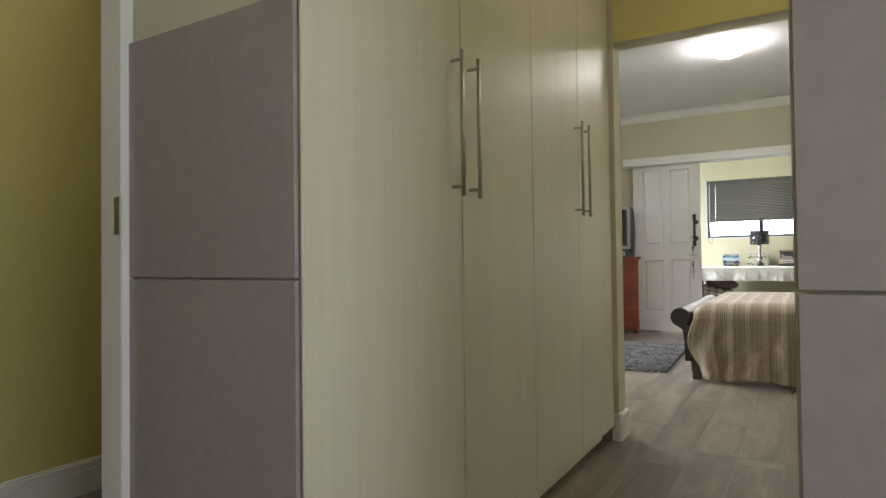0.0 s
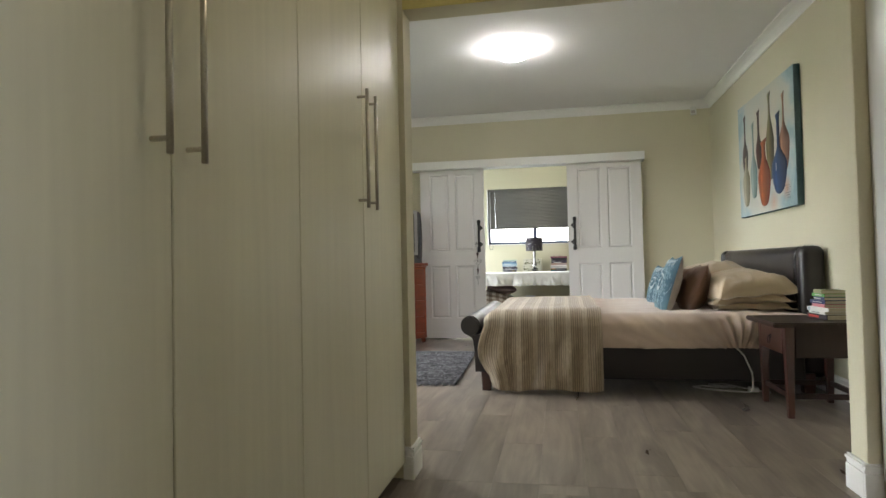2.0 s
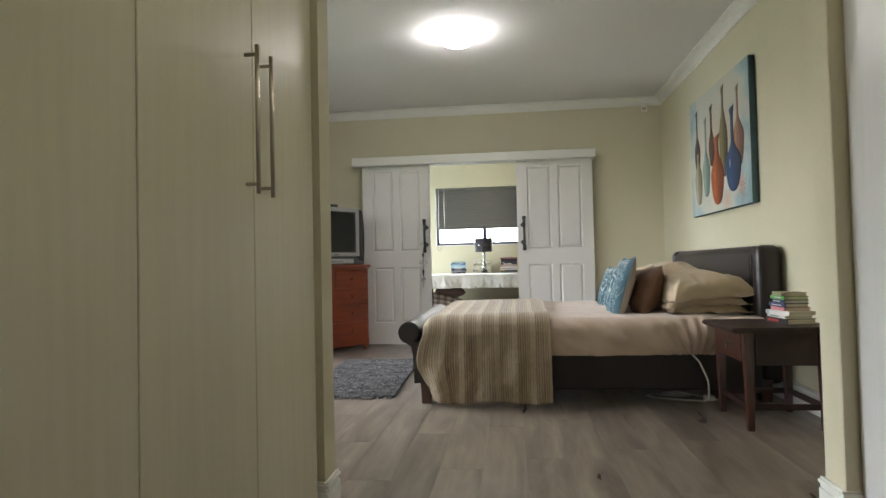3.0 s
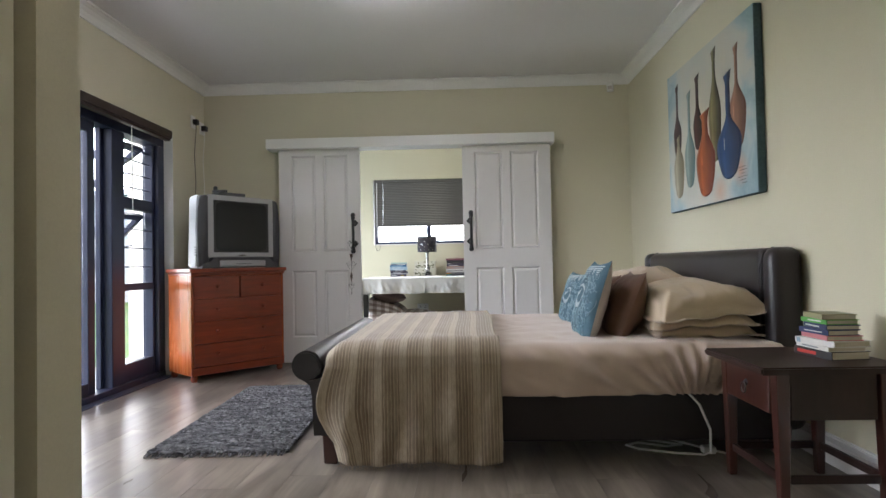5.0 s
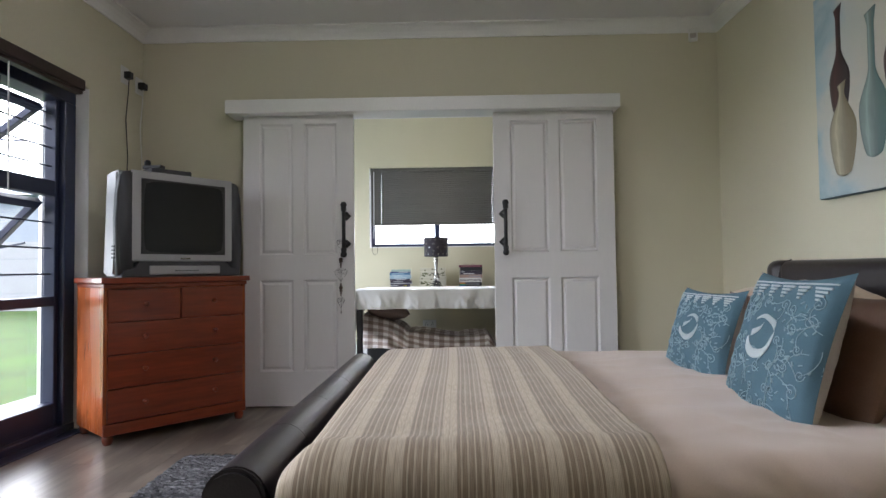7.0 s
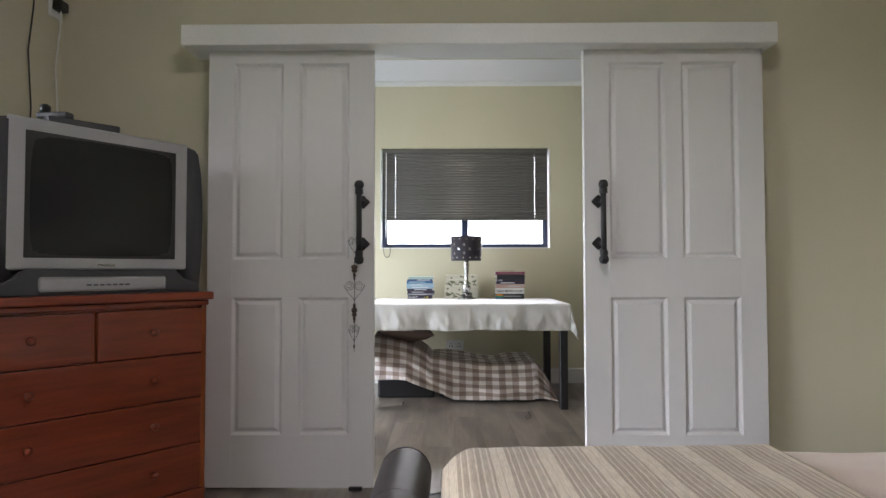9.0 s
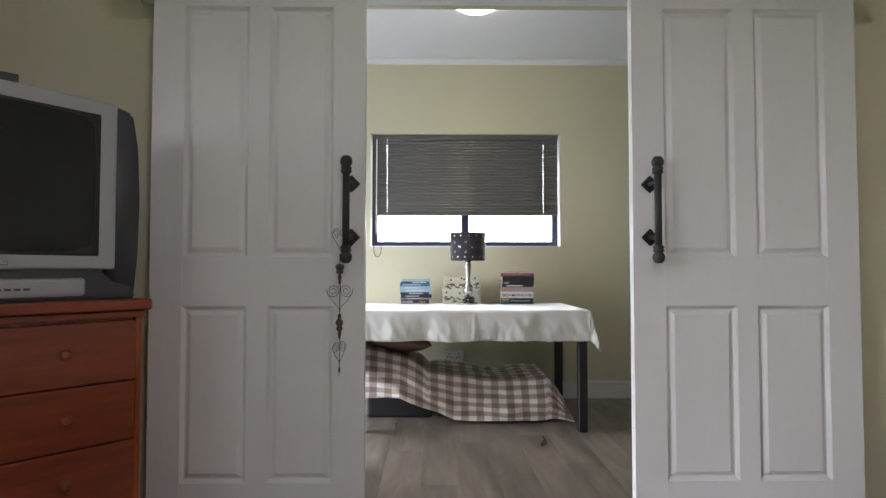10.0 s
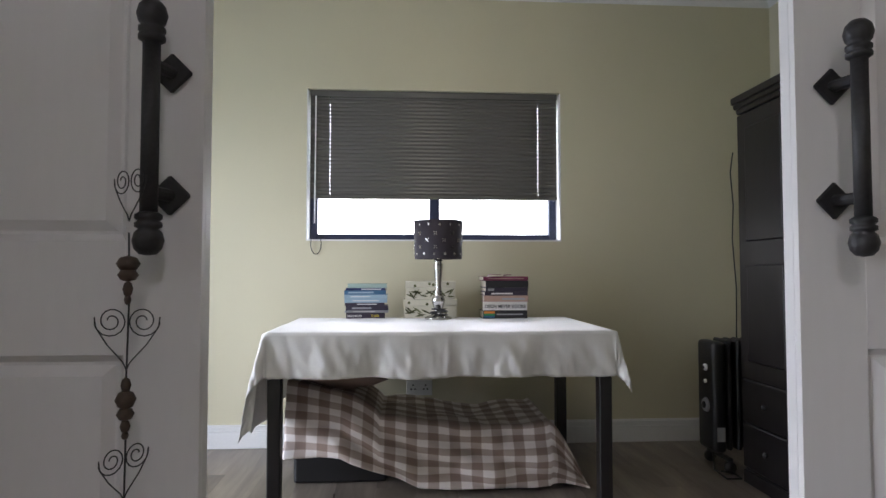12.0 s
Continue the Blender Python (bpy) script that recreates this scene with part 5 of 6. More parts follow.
# charcoal cheeks bulging at the sides
cheek = [(0.295, 0.02), (0.372, 0.0), (0.384, 0.12), (0.388, 0.30), (0.380, 0.46), (0.362, 0.562), (0.295, 0.578)]
for s in (-1, 1):
    cb = poly_prism([(s * x, z) for x, z in cheek], -0.012, 0.050, m=Matrix(((1, 0, 0, 0), (0, 0, 1, 0.006), (0, 1, 0, 0), (0, 0, 0, 1))))
    bmesh.ops.bevel(cb, geom=cb.edges[:], offset=0.010, segments=3, affect="EDGES")
    part("side_cheek", cb, GREYP, tv, "", True)
lip = poly_prism([(-0.372, 0.0), (0.372, 0.0), (0.36, 0.035), (0.30, 0.05), (0.265, 0.085), (-0.265, 0.085), (-0.30, 0.05), (-0.36, 0.035)], -0.016, 0.08, m=Matrix(((1, 0, 0, 0), (0, 0, 1, 0.0), (0, 1, 0, 0), (0, 0, 0, 1))))
bmesh.ops.bevel(lip, geom=lip.edges[:], offset=0.006, segments=2, affect="EDGES")
part("base_moulding", lip, GREYP, tv)
part("control_panel", box(-0.22, 0.22, -0.022, -0.010, 0.012, 0.062, 0.010, 3), SILVERP, tv, "silver strip of control buttons")
for k in range(7):
    part("button", box(-0.07 + k * 0.022, -0.055 + k * 0.022, -0.0245, -0.0215, 0.030, 0.036), GREYP, tv)
part("maker_badge", box(-0.03, 0.03, -0.0105, -0.0075, 0.098, 0.106, 0.001), CHROME, tv, "small plain silver badge")
part("screen_surround", box(-0.262, 0.262, -0.010, 0.001, 0.124, 0.539, 0.004, 2), BLACKP, tv)


def tube_face(u, v):
    x, z = -0.258 + 0.516 * u, 0.128 + 0.407 * v
    return (x, -0.0095 - 0.006 * (1 - (2 * u - 1) ** 2) * (1 - (2 * v - 1) ** 2) ** 0.5, z)


part("screen", sheet(tube_face, 16, 14), SCREEN, tv, "dark curved glass screen", True)
rear = bmesh.new()
loops = []
for y, sx, z0, z1 in ((0.040, 0.386, 0.005, 0.577), (0.17, 0.384, 0.008, 0.570), (0.30, 0.25, 0.012, 0.46), (0.40, 0.19, 0.015, 0.40)):
    loops.append([rear.verts.new(p) for p in ((-sx, y, z0), (sx, y, z0), (sx * 0.96, y, z1), (-sx * 0.96, y, z1))])
for a, c in zip(loops, loops[1:]):
    for i in range(4):
        rear.faces.new((a[i], a[(i + 1) % 4], c[(i + 1) % 4], c[i]))
rear.faces.new(loops[-1])
rear.faces.new(loops[0][::-1])
bmesh.ops.recalc_face_normals(rear, faces=rear.faces[:])
bmesh.ops.bevel(rear, geom=rear.edges[:], offset=0.012, segments=2, affect="EDGES")
part("rear_housing", rear, SILVERP, tv)
for k in range(4):
    part("side_vent", box(-0.3885, -0.384, 0.03, 0.06, 0.10 + k * 0.02, 0.11 + k * 0.02), BLACKP, tv)

sb2 = thing("set_top_box", CM @ T((0.395, 0.10, H + 0.604)), "slim black decoder on top of the television", "decoder")
part("case", box(-0.12, 0.12, -0.02, 0.12, 0.004, 0.036, 0.004, 2), BLACKP, sb2)
part("front_panel", box(-0.118, 0.118, -0.0225, -0.0195, 0.008, 0.032), GREYP, sb2)
for x in (-0.1, 0.1):
    part("foot", box(x - 0.01, x + 0.01, 0.0, 0.02, 0.0, 0.004), BLACKP, sb2)
rc = thing("remote_control", CM @ T((0.305, 0.14, H + 0.6405)) @ R(35, "Z"), "black remote control propped on the decoder", "remote control")
part("body", box(-0.022, 0.022, -0.07, 0.05, 0, 0.022, 0.006, 2), BLACKP, rc)
part("lens", lathe([(0, 0), (0.018, 0), (0.018, 0.028), (0.008, 0.036), (0, 0.037)], 14, m=T((0, 0.03, 0.02))), BLACKP, rc, "", True)

# plugs and cables by the corner
for k, (y, zz, blk) in enumerate(((7.15, 2.265, 0.024), (7.335, 2.245, 0.03))):
    so = thing("wall_socket", T((XW, y, zz)), "white wall socket with a black plug in it", "wall socket", "sockets by the corner")
    part("plate", box(0.0005, 0.010, -0.045, 0.045, -0.058, 0.058, 0.003), WHITEP, so)
    part("plug", box(0.0105, 0.055, -blk, blk, -0.025, 0.022, 0.006, 2), BLACKP, so, "black plug")
    y1 = 7.02 if k == 0 else 7.18
    solo("cable", tube([(XW + 0.035, y, zz - 0.02), (XW + 0.03, y + 0.004, zz - 0.1), (XW + 0.02, y - 0.01, zz - 0.3), (XW + 0.022, y + 0.012, zz - 0.55), (XW + 0.02, y - 0.002, zz - 0.8), (XW + 0.04, y - 0.03, 1.28), (XW + 0.06, y - 0.05, 1.0)], 0.0035, 6), BLACKP if k == 0 else WHITEP, "thin cable hanging from a wall socket", "cable", smooth=True)

sn = thing("motion_sensor", T((1.62, 7.36, 2.50)) @ R(-20, "Z"), "small white alarm sensor in the corner", "sensor")
part("body", box(-0.03, 0.03, -0.035, 0.02, 0, 0.085, 0.008, 2), WHITEP, sn)
part("lens", box(-0.02, 0.02, -0.038, -0.034, 0.012, 0.045, 0.001), BACKC, sn)

# ---- painting of vases ----
pt = thing("painting", Matrix.Translation((XE - 0.003, 5.522, 1.75)) @ Matrix(((0, 0, -1, 0), (-1, 0, 0, 0), (0, 1, 0, 0), (0, 0, 0, 1))), "unframed canvas painting of slender vases in earth tones and blue", "painting")
PW, PH = 0.664, 0.50
part("canvas", box(-PW, PW, -PH, PH, 0, 0.045, 0.004), TEALEDGE, pt, "painted dark teal edges")
part("picture", box(-PW + 0.003, PW - 0.003, -PH + 0.003, PH - 0.003, 0.045, 0.0465), CANVAS, pt)
for k, (nm, c, dk, u0, v0, v1, hw, neck, fn, layer) in enumerate((
        ("olive", (0.17, 0.15, 0.06), (0.05, 0.04, 0.02), 0.615, 0.065, 0.74, 0.090, 0.022, 0.80, 0),
        ("terracotta", (0.29, 0.14, 0.08), (0.12, 0.05, 0.03), 0.838, 0.145, 0.71, 0.110, 0.018, 0.66, 1),
        ("maroon", (0.06, 0.018, 0.014), (0.02, 0.008, 0.007), 0.415, 0.145, 0.62, 0.075, 0.024, 0.62, 0),
        ("umber", (0.05, 0.016, 0.012), (0.02, 0.008, 0.007), 0.140, 0.11, 0.62, 0.075, 0.018, 0.62, 1),
        ("celadon", (0.22, 0.29, 0.27), (0.10, 0.17, 0.16), 0.305, 0.216, 0.845, 0.092, 0.022, 0.62, 2),
        ("ivory", (0.35, 0.31, 0.21), (0.20, 0.17, 0.10), 0.150, 0.475, 0.895, 0.098, 0.020, 0.92, 3),
        ("orange", (0.36, 0.085, 0.02), (0.16, 0.03, 0.012), 0.500, 0.41, 0.926, 0.148, 0.045, 0.78, 4),
        ("blue", (0.014, 0.055, 0.16), (0.008, 0.02, 0.06), 0.755, 0.268, 0.86, 0.160, 0.030, 0.60, 5))):
    mt = oil_paint(nm + "_oil_paint", c, dk)
    cx, base, hgt, wid, body = (u0 - 0.5) * 2 * PW, (0.5 - v1) * 2 * PH, (v1 - v0) * 2 * PH, hw, fn * 0.5
    zz = 0.0466 + layer * 0.0004

    def vase(a, f, cx=cx, base=base, hgt=hgt, wid=wid, neck=neck, fn=fn, zz=zz):
        wide = fn * 0.52
        if f < wide:
            r = wid * (0.52 + 0.48 * math.sin(f / wide * math.pi / 2) ** 0.75)
        elif f < fn:
            r = neck + (wid - neck) * (0.5 + 0.5 * math.cos((f - wide) / (fn - wide) * math.pi))
        else:
            r = neck
        if f > 0.90:
            r = neck * (1 + (f - 0.90) * 7)
        bottom = -0.016 * (1 - (2 * a - 1) ** 2) * (wid / 0.1) * max(0.0, 1 - f * 12)
        tilt = (a - 0.5) * 0.02 * max(0.0, f - 0.9) * 10
        return (cx - r + 2 * r * a, base + f * hgt + bottom + tilt, zz + 0.0012 * math.sqrt(max(0.0, 1 - (2 * a - 1) ** 2)))

    part("painted_vase", sheet(vase, 10, 48, 0.0003), mt, pt, nm + " vase", True)
    if nm in ("orange", "blue", "terracotta"):
        hl = [(cx - wid * 0.35 + 0.012 * math.cos(a) * (1 if nm != "terracotta" else 0.6), base + hgt * body * 1.05 + 0.035 * math.sin(a)) for a in [i * math.pi / 8 for i in range(16)]]
        part("painted_highlight", poly_prism([(hx - (hx - cx + wid * 0.35) * 0.55, hz_) for hx, hz_ in hl], zz + 0.0013, zz + 0.0016), COVERS["white"] if nm == "blue" else surface(nm + "_light_paint", tuple(min(0.8, 2.0 * q + 0.05) for q in c), rough=0.5), pt)
for k in range(6):
    part("signature_stroke", box(0.44 + 0.02 * (k % 3), 0.53 + 0.015 * (k % 2), -0.34 - 0.018 * k, -0.337 - 0.018 * k, 0.0466, 0.0469), GREYP, pt)

# ---- charm of wire hearts on the door handle ----
cm = thing("hanging_charm", T((-0.829, 7.205, 0)), "wire heart charm with wooden beads hanging from the door handle", "ornament")


def heart(z, r, name, turn=0):
    for s in (-1, 1):
        pts = [(s * r * 0.50 + s * a * math.cos(t), 0, z + a * math.sin(t)) for t, a in [(0.2 + i * 0.42, r * 0.12 + r * 0.42 * i / 30) for i in range(31)]]
        e = pts[-1]
        pts = pts + [(s * r * 0.98, 0, z - r * 0.2), (s * r * 0.62, 0, z - r * 0.75), (s * r * 0.12, 0, z - r * 1.3), (0, 0, z - r * 1.55)]
        part(name, moved(tube(pts, 0.0010, 5), R(turn, "Z")), BLACKMETAL, cm)


heart(1.125, 0.038, "wire_heart", -35)
heart(0.925, 0.044, "wire_heart")
heart(0.735, 0.038, "wire_heart", 62)
part("cord", tube([(0, 0, 1.05), (0.002, 0, 0.95), (0, 0, 0.84), (0.001, 0, 0.76), (0, 0, 0.635)], 0.0014, 5), BLACKMETAL, cm)
for zz, r, hh in ((1.006, 0.016, 0.012), (0.990, 0.014, 0.010), (0.970, 0.007, 0.012), (0.955, 0.005, 0.008), (0.835, 0.007, 0.012), (0.815, 0.014, 0.014), (0.795, 0.012, 0.010), (0.778, 0.007, 0.010), (0.765, 0.005, 0.006), (0.655, 0.004, 0.01)):
    part("bead", lathe([(0, -hh), (r * 0.7, -hh * 0.7), (r, 0), (r * 0.7, hh * 0.7), (0, hh)], 12, m=T((0, 0, zz))), BEAD, cm, "", True)

# ---- study ----
tbx = thing("table", T((-0.28, 9.23, 0)), "dark wooden table beneath a white cloth", "table")
part("tabletop", box(-0.715, 0.715, -0.39, 0.40, 0.715, 0.743, 0.004), DARKWOOD, tbx)
part("apron", box(-0.66, 0.66, -0.36, -0.34, 0.64, 0.714), DARKWOOD, tbx)
part("apron", box(-0.66, 0.66, 0.34, 0.36, 0.64, 0.714), DARKWOOD, tbx)
for x in (-0.718, 0.663):
    for y in (-0.385, 0.34):
        part("leg", box(x, x + 0.055, y, y + 0.055, 0, 0.714, 0.004), BLACKWOOD, tbx)


def cloth(u, v):
    """A tablecloth: u along the table, v from its back edge over the front."""
    hx, hf = 0.722, 0.405
    X = -1.13 + 2.15 * u
    x = max(-hx, min(hx, X))
    ox = abs(X) - hx
    s = v * 0.975
    y, zdrop = 0.39 - s, 0.0
    if s > 0.79:
        zdrop = s - 0.79
        y = 0.39 - 0.79 - 0.012
        y += (0.012 * math.sin(X * 17 + 0.5) + 0.024 * fold(X + 0.3 * zdrop, s * 0.3, 0, 7) + 0.018 * fold(X - 0.4 * zdrop, s * 0.5, 5, 18) + 0.007 * fold(X, s * 0.4, 8, 40)) * min(1, zdrop * 7) - 0.010 * max(0.0, 1 - abs(X - 0.02) / 0.012) * min(1, zdrop * 9)
        zdrop *= 1 + 0.04 * fold(X, 2.0, 0, 4) + 0.012 * fold(X, 3.0, 0, 60)
    zz = 0.7475 - zdrop
    if ox > 0:
        sg = 1 if X > 0 else -1
        if sg > 0:
            ox *= 0.60
        wave = (0.016 * math.sin(s * 11) + 0.012 * fold(s, 1.0, 0, 6)) * min(1, ox * 5)
        if zdrop > 0:
            phi = math.atan2(ox, zdrop)
            rad = 0.012 + 0.30 * min(ox, zdrop)
            x = sg * (hx + rad * math.sin(phi) + 0.10 * ox * math.sin(phi))
            y += 0.012 - rad * math.cos(phi)
            zz = 0.7475 - 0.97 * math.hypot(ox, zdrop)
        else:
            x = sg * (hx + 0.012 + 0.10 * ox + wave)
            zz -= ox
    else:
        zz += 0.003 * fold(X, s, 0, 5) + 0.0015 * fold(X, s, 2, 16)
    return (x, y, zz)


tc = thing("tablecloth", T((-0.28, 9.23, 0)), "white satin tablecloth hanging over the table's edges", "tablecloth")
part("cloth", sheet(cloth, 220, 80, 0.003, uv=(1.8, 1.0)), SATIN, tc, "", True)


def cover(u, v):
    """A checked blanket lying over boxes, u along the wall, v from the back to the floor in front."""
    x = -0.98 + 1.42 * u
    hump = 0.30 + 0.19 * max(0.0, 1 - u / 0.30) ** 0.7 + 0.03 * math.sin(u * 7) - 0.01 * u
    low = 0.165 - 0.15 * min(1.0, max(0.0, (u - 0.18) / 0.25))
    y = 9.70 - 0.48 * min(1, v / 0.5)
    if v < 0.5:
        zz = hump + 0.020 * fold(x, y, 0, 5) + 0.008 * fold(x, y, 3, 12)
    else:
        q = (v - 0.5) / 0.5
        zz = hump + (low - hump) * q
        sweep = math.sin((u - 0.45 * q) * 24) * 0.5 + math.sin((u + 0.3 * q) * 13 + 2) * 0.5
        y = 9.19 - 0.10 * q ** 0.7 - 0.026 * sweep * (0.3 + q) + 0.022 * fold(x, zz, 0, 6) + 0.008 * fold(x, zz, 4, 16)
    if u > 0.86:
        zz = zz * (1 - ((u - 0.86) / 0.14) ** 1.3 * 0.97) + 0.008
        x -= 0.03 * (u - 0.86) / 0.14
    return (x, y, max(0.006, zz))


ck = thing("blanket", Matrix(), "brown and cream gingham blanket over boxes under the table", "blanket")
part("cloth", sheet(cover, 110, 60, 0.004, uv=(1.5, 1.0)), GINGHAM, ck, "", True)
solo("storage_box", box(-0.96, -0.52, 9.235, 9.62, 0.001, 0.24, 0.015, 2), BLACKP, "black plastic storage box under the blanket", "box")
solo("storage_box", box(-0.48, 0.26, 9.26, 9.62, 0.001, 0.22, 0.015, 2), BLACKP, "low black storage box under the blanket", "box")
pk = thing("pillow", T((-0.76, 9.42, 0.505)) @ R(8, "Z") @ R(6, "Y"), "dusty pink pillow on the boxes under the table", "pillow")
t1, t2 = pillow_bm(0.44, 0.42, 0.17, 12.0, 0.012, 40, 0.12, 2.2, 0.6)
part("cover", add(t1, t2), PINKC, pk, "", True)

# table lamp
tl = thing("table_lamp", T((-0.262, 9.50, 0.7505)), "nickel table lamp with a dark studded drum shade", "table lamp")
part("base", lathe([(0, 0), (0.072, 0), (0.072, 0.008), (0.055, 0.016), (0.03, 0.026), (0.022, 0.045), (0.028, 0.07), (0.036, 0.095), (0.030, 0.118), (0.017, 0.132), (0.024, 0.142), (0.017, 0.152), (0.015, 0.18), (0.021, 0.25), (0.025, 0.285), (0.018, 0.30), (0.024, 0.308), (0.012, 0.315), (0.012, 0.34), (0, 0.34)], 24), CHROME, tl, "", True)
sh = bmesh.new()
lathe([(0.124, 0.315), (0.130, 0.515), (0.127, 0.515), (0.121, 0.315), (0.124, 0.315)], 40, bm=sh)
shade = part("shade", sh, SHADE, tl, "dark drum lampshade", True)
for row, (zz, n, off) in enumerate(((0.34, 14, 0), (0.375, 9, 0.5), (0.41, 9, 0.0), (0.445, 9, 0.5), (0.49, 14, 0.5))):
    for k in range(n):
        a = 2 * math.pi * (k + off) / n
        r = 0.124 + 0.006 * (zz - 0.315) / 0.2
        st = bmesh.new()
        if n == 9:
            for q in range(4):
                g = q * math.pi / 2 + math.pi / 4
                poly_prism([(0.0015, 0), (0.006, 0.0026), (0.0115, 0.0018), (0.0125, 0), (0.0115, -0.0018), (0.006, -0.0026)], 0, 0.0016, bm=st, m=Matrix.Rotation(g, 4, "Z"))
        else:
            lathe([(0, 0), (0.007, 0.0), (0.005, 0.002), (0, 0.003)], 8, bm=st)
        st.transform(R(math.degrees(a), "Z") @ T((r + 0.0006, 0, zz)) @ R(90, "Y"))
        part("stud", st, CHROME, shade)
part("cable", tube([(0.05 * math.cos(t * 1.9) * (0.7 + 0.25 * math.sin(t * 3)), -0.045 + 0.025 * math.sin(t * 1.9), 0.025 + 0.03 * (0.5 + 0.5 * math.sin(t * 0.7))) for t in [i * 0.25 for i in range(60)]], 0.0032, 6), BLACKP, tl, "black cable wound round the foot", True)

# two decorated boxes
BOXM = surface("cream_patterned_card", (0.58, 0.55, 0.43), rough=0.7, var=0.05, big=4, grain=100)
OLIVEM = surface("printed_olive_leaf", (0.12, 0.125, 0.05), rough=0.7, var=0.3, big=20)
z = 0.7505
for k, (bw, bh, lab) in enumerate(((0.285, 0.100, "cream card box printed with olive sprigs"), (0.265, 0.096, "smaller cream card box printed with olive sprigs"))):
    gb = thing("gift_box", T((-0.30, 9.66, z)), lab, "box", "boxes behind the lamp")
    part("body", box(-bw / 2, bw / 2, -0.09, 0.09, 0, bh - 0.035, 0.002), BOXM, gb)
    part("lid", box(-bw / 2 - 0.003, bw / 2 + 0.003, -0.093, 0.093, bh - 0.034, bh, 0.002), BOXM, gb)
    lf = bmesh.new()
    for q in range(15):
        x, zz, a = RND.uniform(-bw / 2 + 0.02, bw / 2 - 0.02), RND.uniform(0.012, bh - 0.05), RND.uniform(-1, 1)
        ll = RND.uniform(0.020, 0.034)
        poly_prism([(x + ll * math.cos(a) * f - 0.005 * g * math.sin(a), zz + ll * math.sin(a) * f + 0.005 * g * math.cos(a)) for f, g in ((-1, 0), (-0.3, 1), (0.4, 0.8), (1, 0), (0.4, -0.8), (-0.3, -1))], 0, 0.0006, bm=lf,
                   m=Matrix(((1, 0, 0, 0), (0, 0, -1, -0.0905), (0, 1, 0, 0), (0, 0, 0, 1))))
    for q in range(4):
        x, zz = RND.uniform(-bw / 2 + 0.02, bw / 2 - 0.02), RND.uniform(bh - 0.026, bh - 0.010)
        lathe([(0, 0), (0.008, 0), (0, 0.0006)], 12, bm=lf, m=T((x, -0.0932, zz)) @ R(90, "X"))
    tagged(part("olive_print", lf, OLIVEM, gb, "printed olive leaves and fruit"), kind="stuff")
    z += bh + 0.0008

z = 0.7505
for H, c, lab, bars, words in ((0.030, "plum", "dark paperback with white and yellow lettering", (), (("DEON MEYER", -0.098, 0.009, 0.0155, "white"), ("13 UUR", 0.028, 0.009, 0.0155, "yellow"))), (0.012, "grey", "thin grey book", ((-0.3, 0.2, 0.3, 0.7, "white"),), ()), (0.024, "plum", "dark brown paperback", ((-0.35, 0.1, 0.3, 0.7, "grey"),), ()), (0.016, "plum", "dark book with pale lettering", ((-0.2, 0.3, 0.4, 0.7, "white"),), ()),
                               (0.022, "sky", "pale blue paperback", ((-0.3, 0.3, 0.4, 0.6, "white"),), ()), (0.020, "sky", "light blue book", ((-0.35, 0.1, 0.4, 0.6, "white"),), ()), (0.022, "blue", "mid-blue paperback", ((-0.4, 0.2, 0.3, 0.7, "sky"),), ()), (0.012, "navy", "thin navy book", ((-0.1, 0.4, 0.3, 0.7, "white"),), ()), (0.022, "pale_green", "pale green book on top of the pile", (), ())):
    book(-0.645 + RND.uniform(-0.008, 0.008), 9.63 + RND.uniform(-0.01, 0.01), z, 0.222 + RND.uniform(-0.018, 0.008), 0.14, H, RND.uniform(-4, 4), c, lab, "blue books on the table", bars, words)
    z += H + 0.0005
z = 0.7505
for H, c, lab, bars, words in ((0.042, "black", "thick black book with a bright flag pattern on its spine", ((-0.48, -0.24, 0.08, 0.34, "blue"), (-0.48, -0.24, 0.36, 0.62, "leaf"), (-0.48, -0.24, 0.64, 0.92, "orange"), (-0.2, 0.4, 0.45, 0.6, "grey")), ()),
                               (0.046, "white", "thick white paperback with bold black lettering", (), (("DEON MEYER KOORS", -0.108, 0.012, 0.0265, "black"),)), (0.032, "rose", "pale orange paperback with grey lettering", ((-0.1, 0.42, 0.3, 0.65, "grey"),), ()), (0.020, "plum", "dark book with white lettering", ((-0.35, 0.15, 0.3, 0.7, "white"),), ()),
                               (0.022, "plum", "dark brown book with a picture on its spine", ((-0.45, -0.3, 0.2, 0.8, "grey"),), ()), (0.036, "black", "plain black book", (), ()), (0.022, "magenta", "magenta book lying on top", ((-0.4, 0.4, 0.4, 0.6, "rose"),), ())):
    book(0.100 + RND.uniform(-0.006, 0.006), 9.60 + RND.uniform(-0.01, 0.01), z, 0.248 + RND.uniform(-0.02, 0.0), 0.15, H, RND.uniform(-4, 4), c, lab, "books beside the lamp", bars, words)
    z += H + 0.0005
gl = thing("spectacles", T((0.09, 9.58, z + 0.002)) @ R(10, "Z"), "dark red spectacles on a pile of books", "spectacles")
for x in (-0.03, 0.03):
    part("rim", tube([(x + 0.022 * math.cos(a), 0.016 * math.sin(a), 0.006) for a in [i * math.pi / 8 for i in range(16)]], 0.002, 6, closed=True), COVERS["magenta"], gl)
    part("temple", tube([(x * 1.7, 0.0, 0.006), (x * 1.7, 0.06, 0.008), (x * 1.6, 0.11, 0.0)], 0.002, 6), COVERS["magenta"], gl)

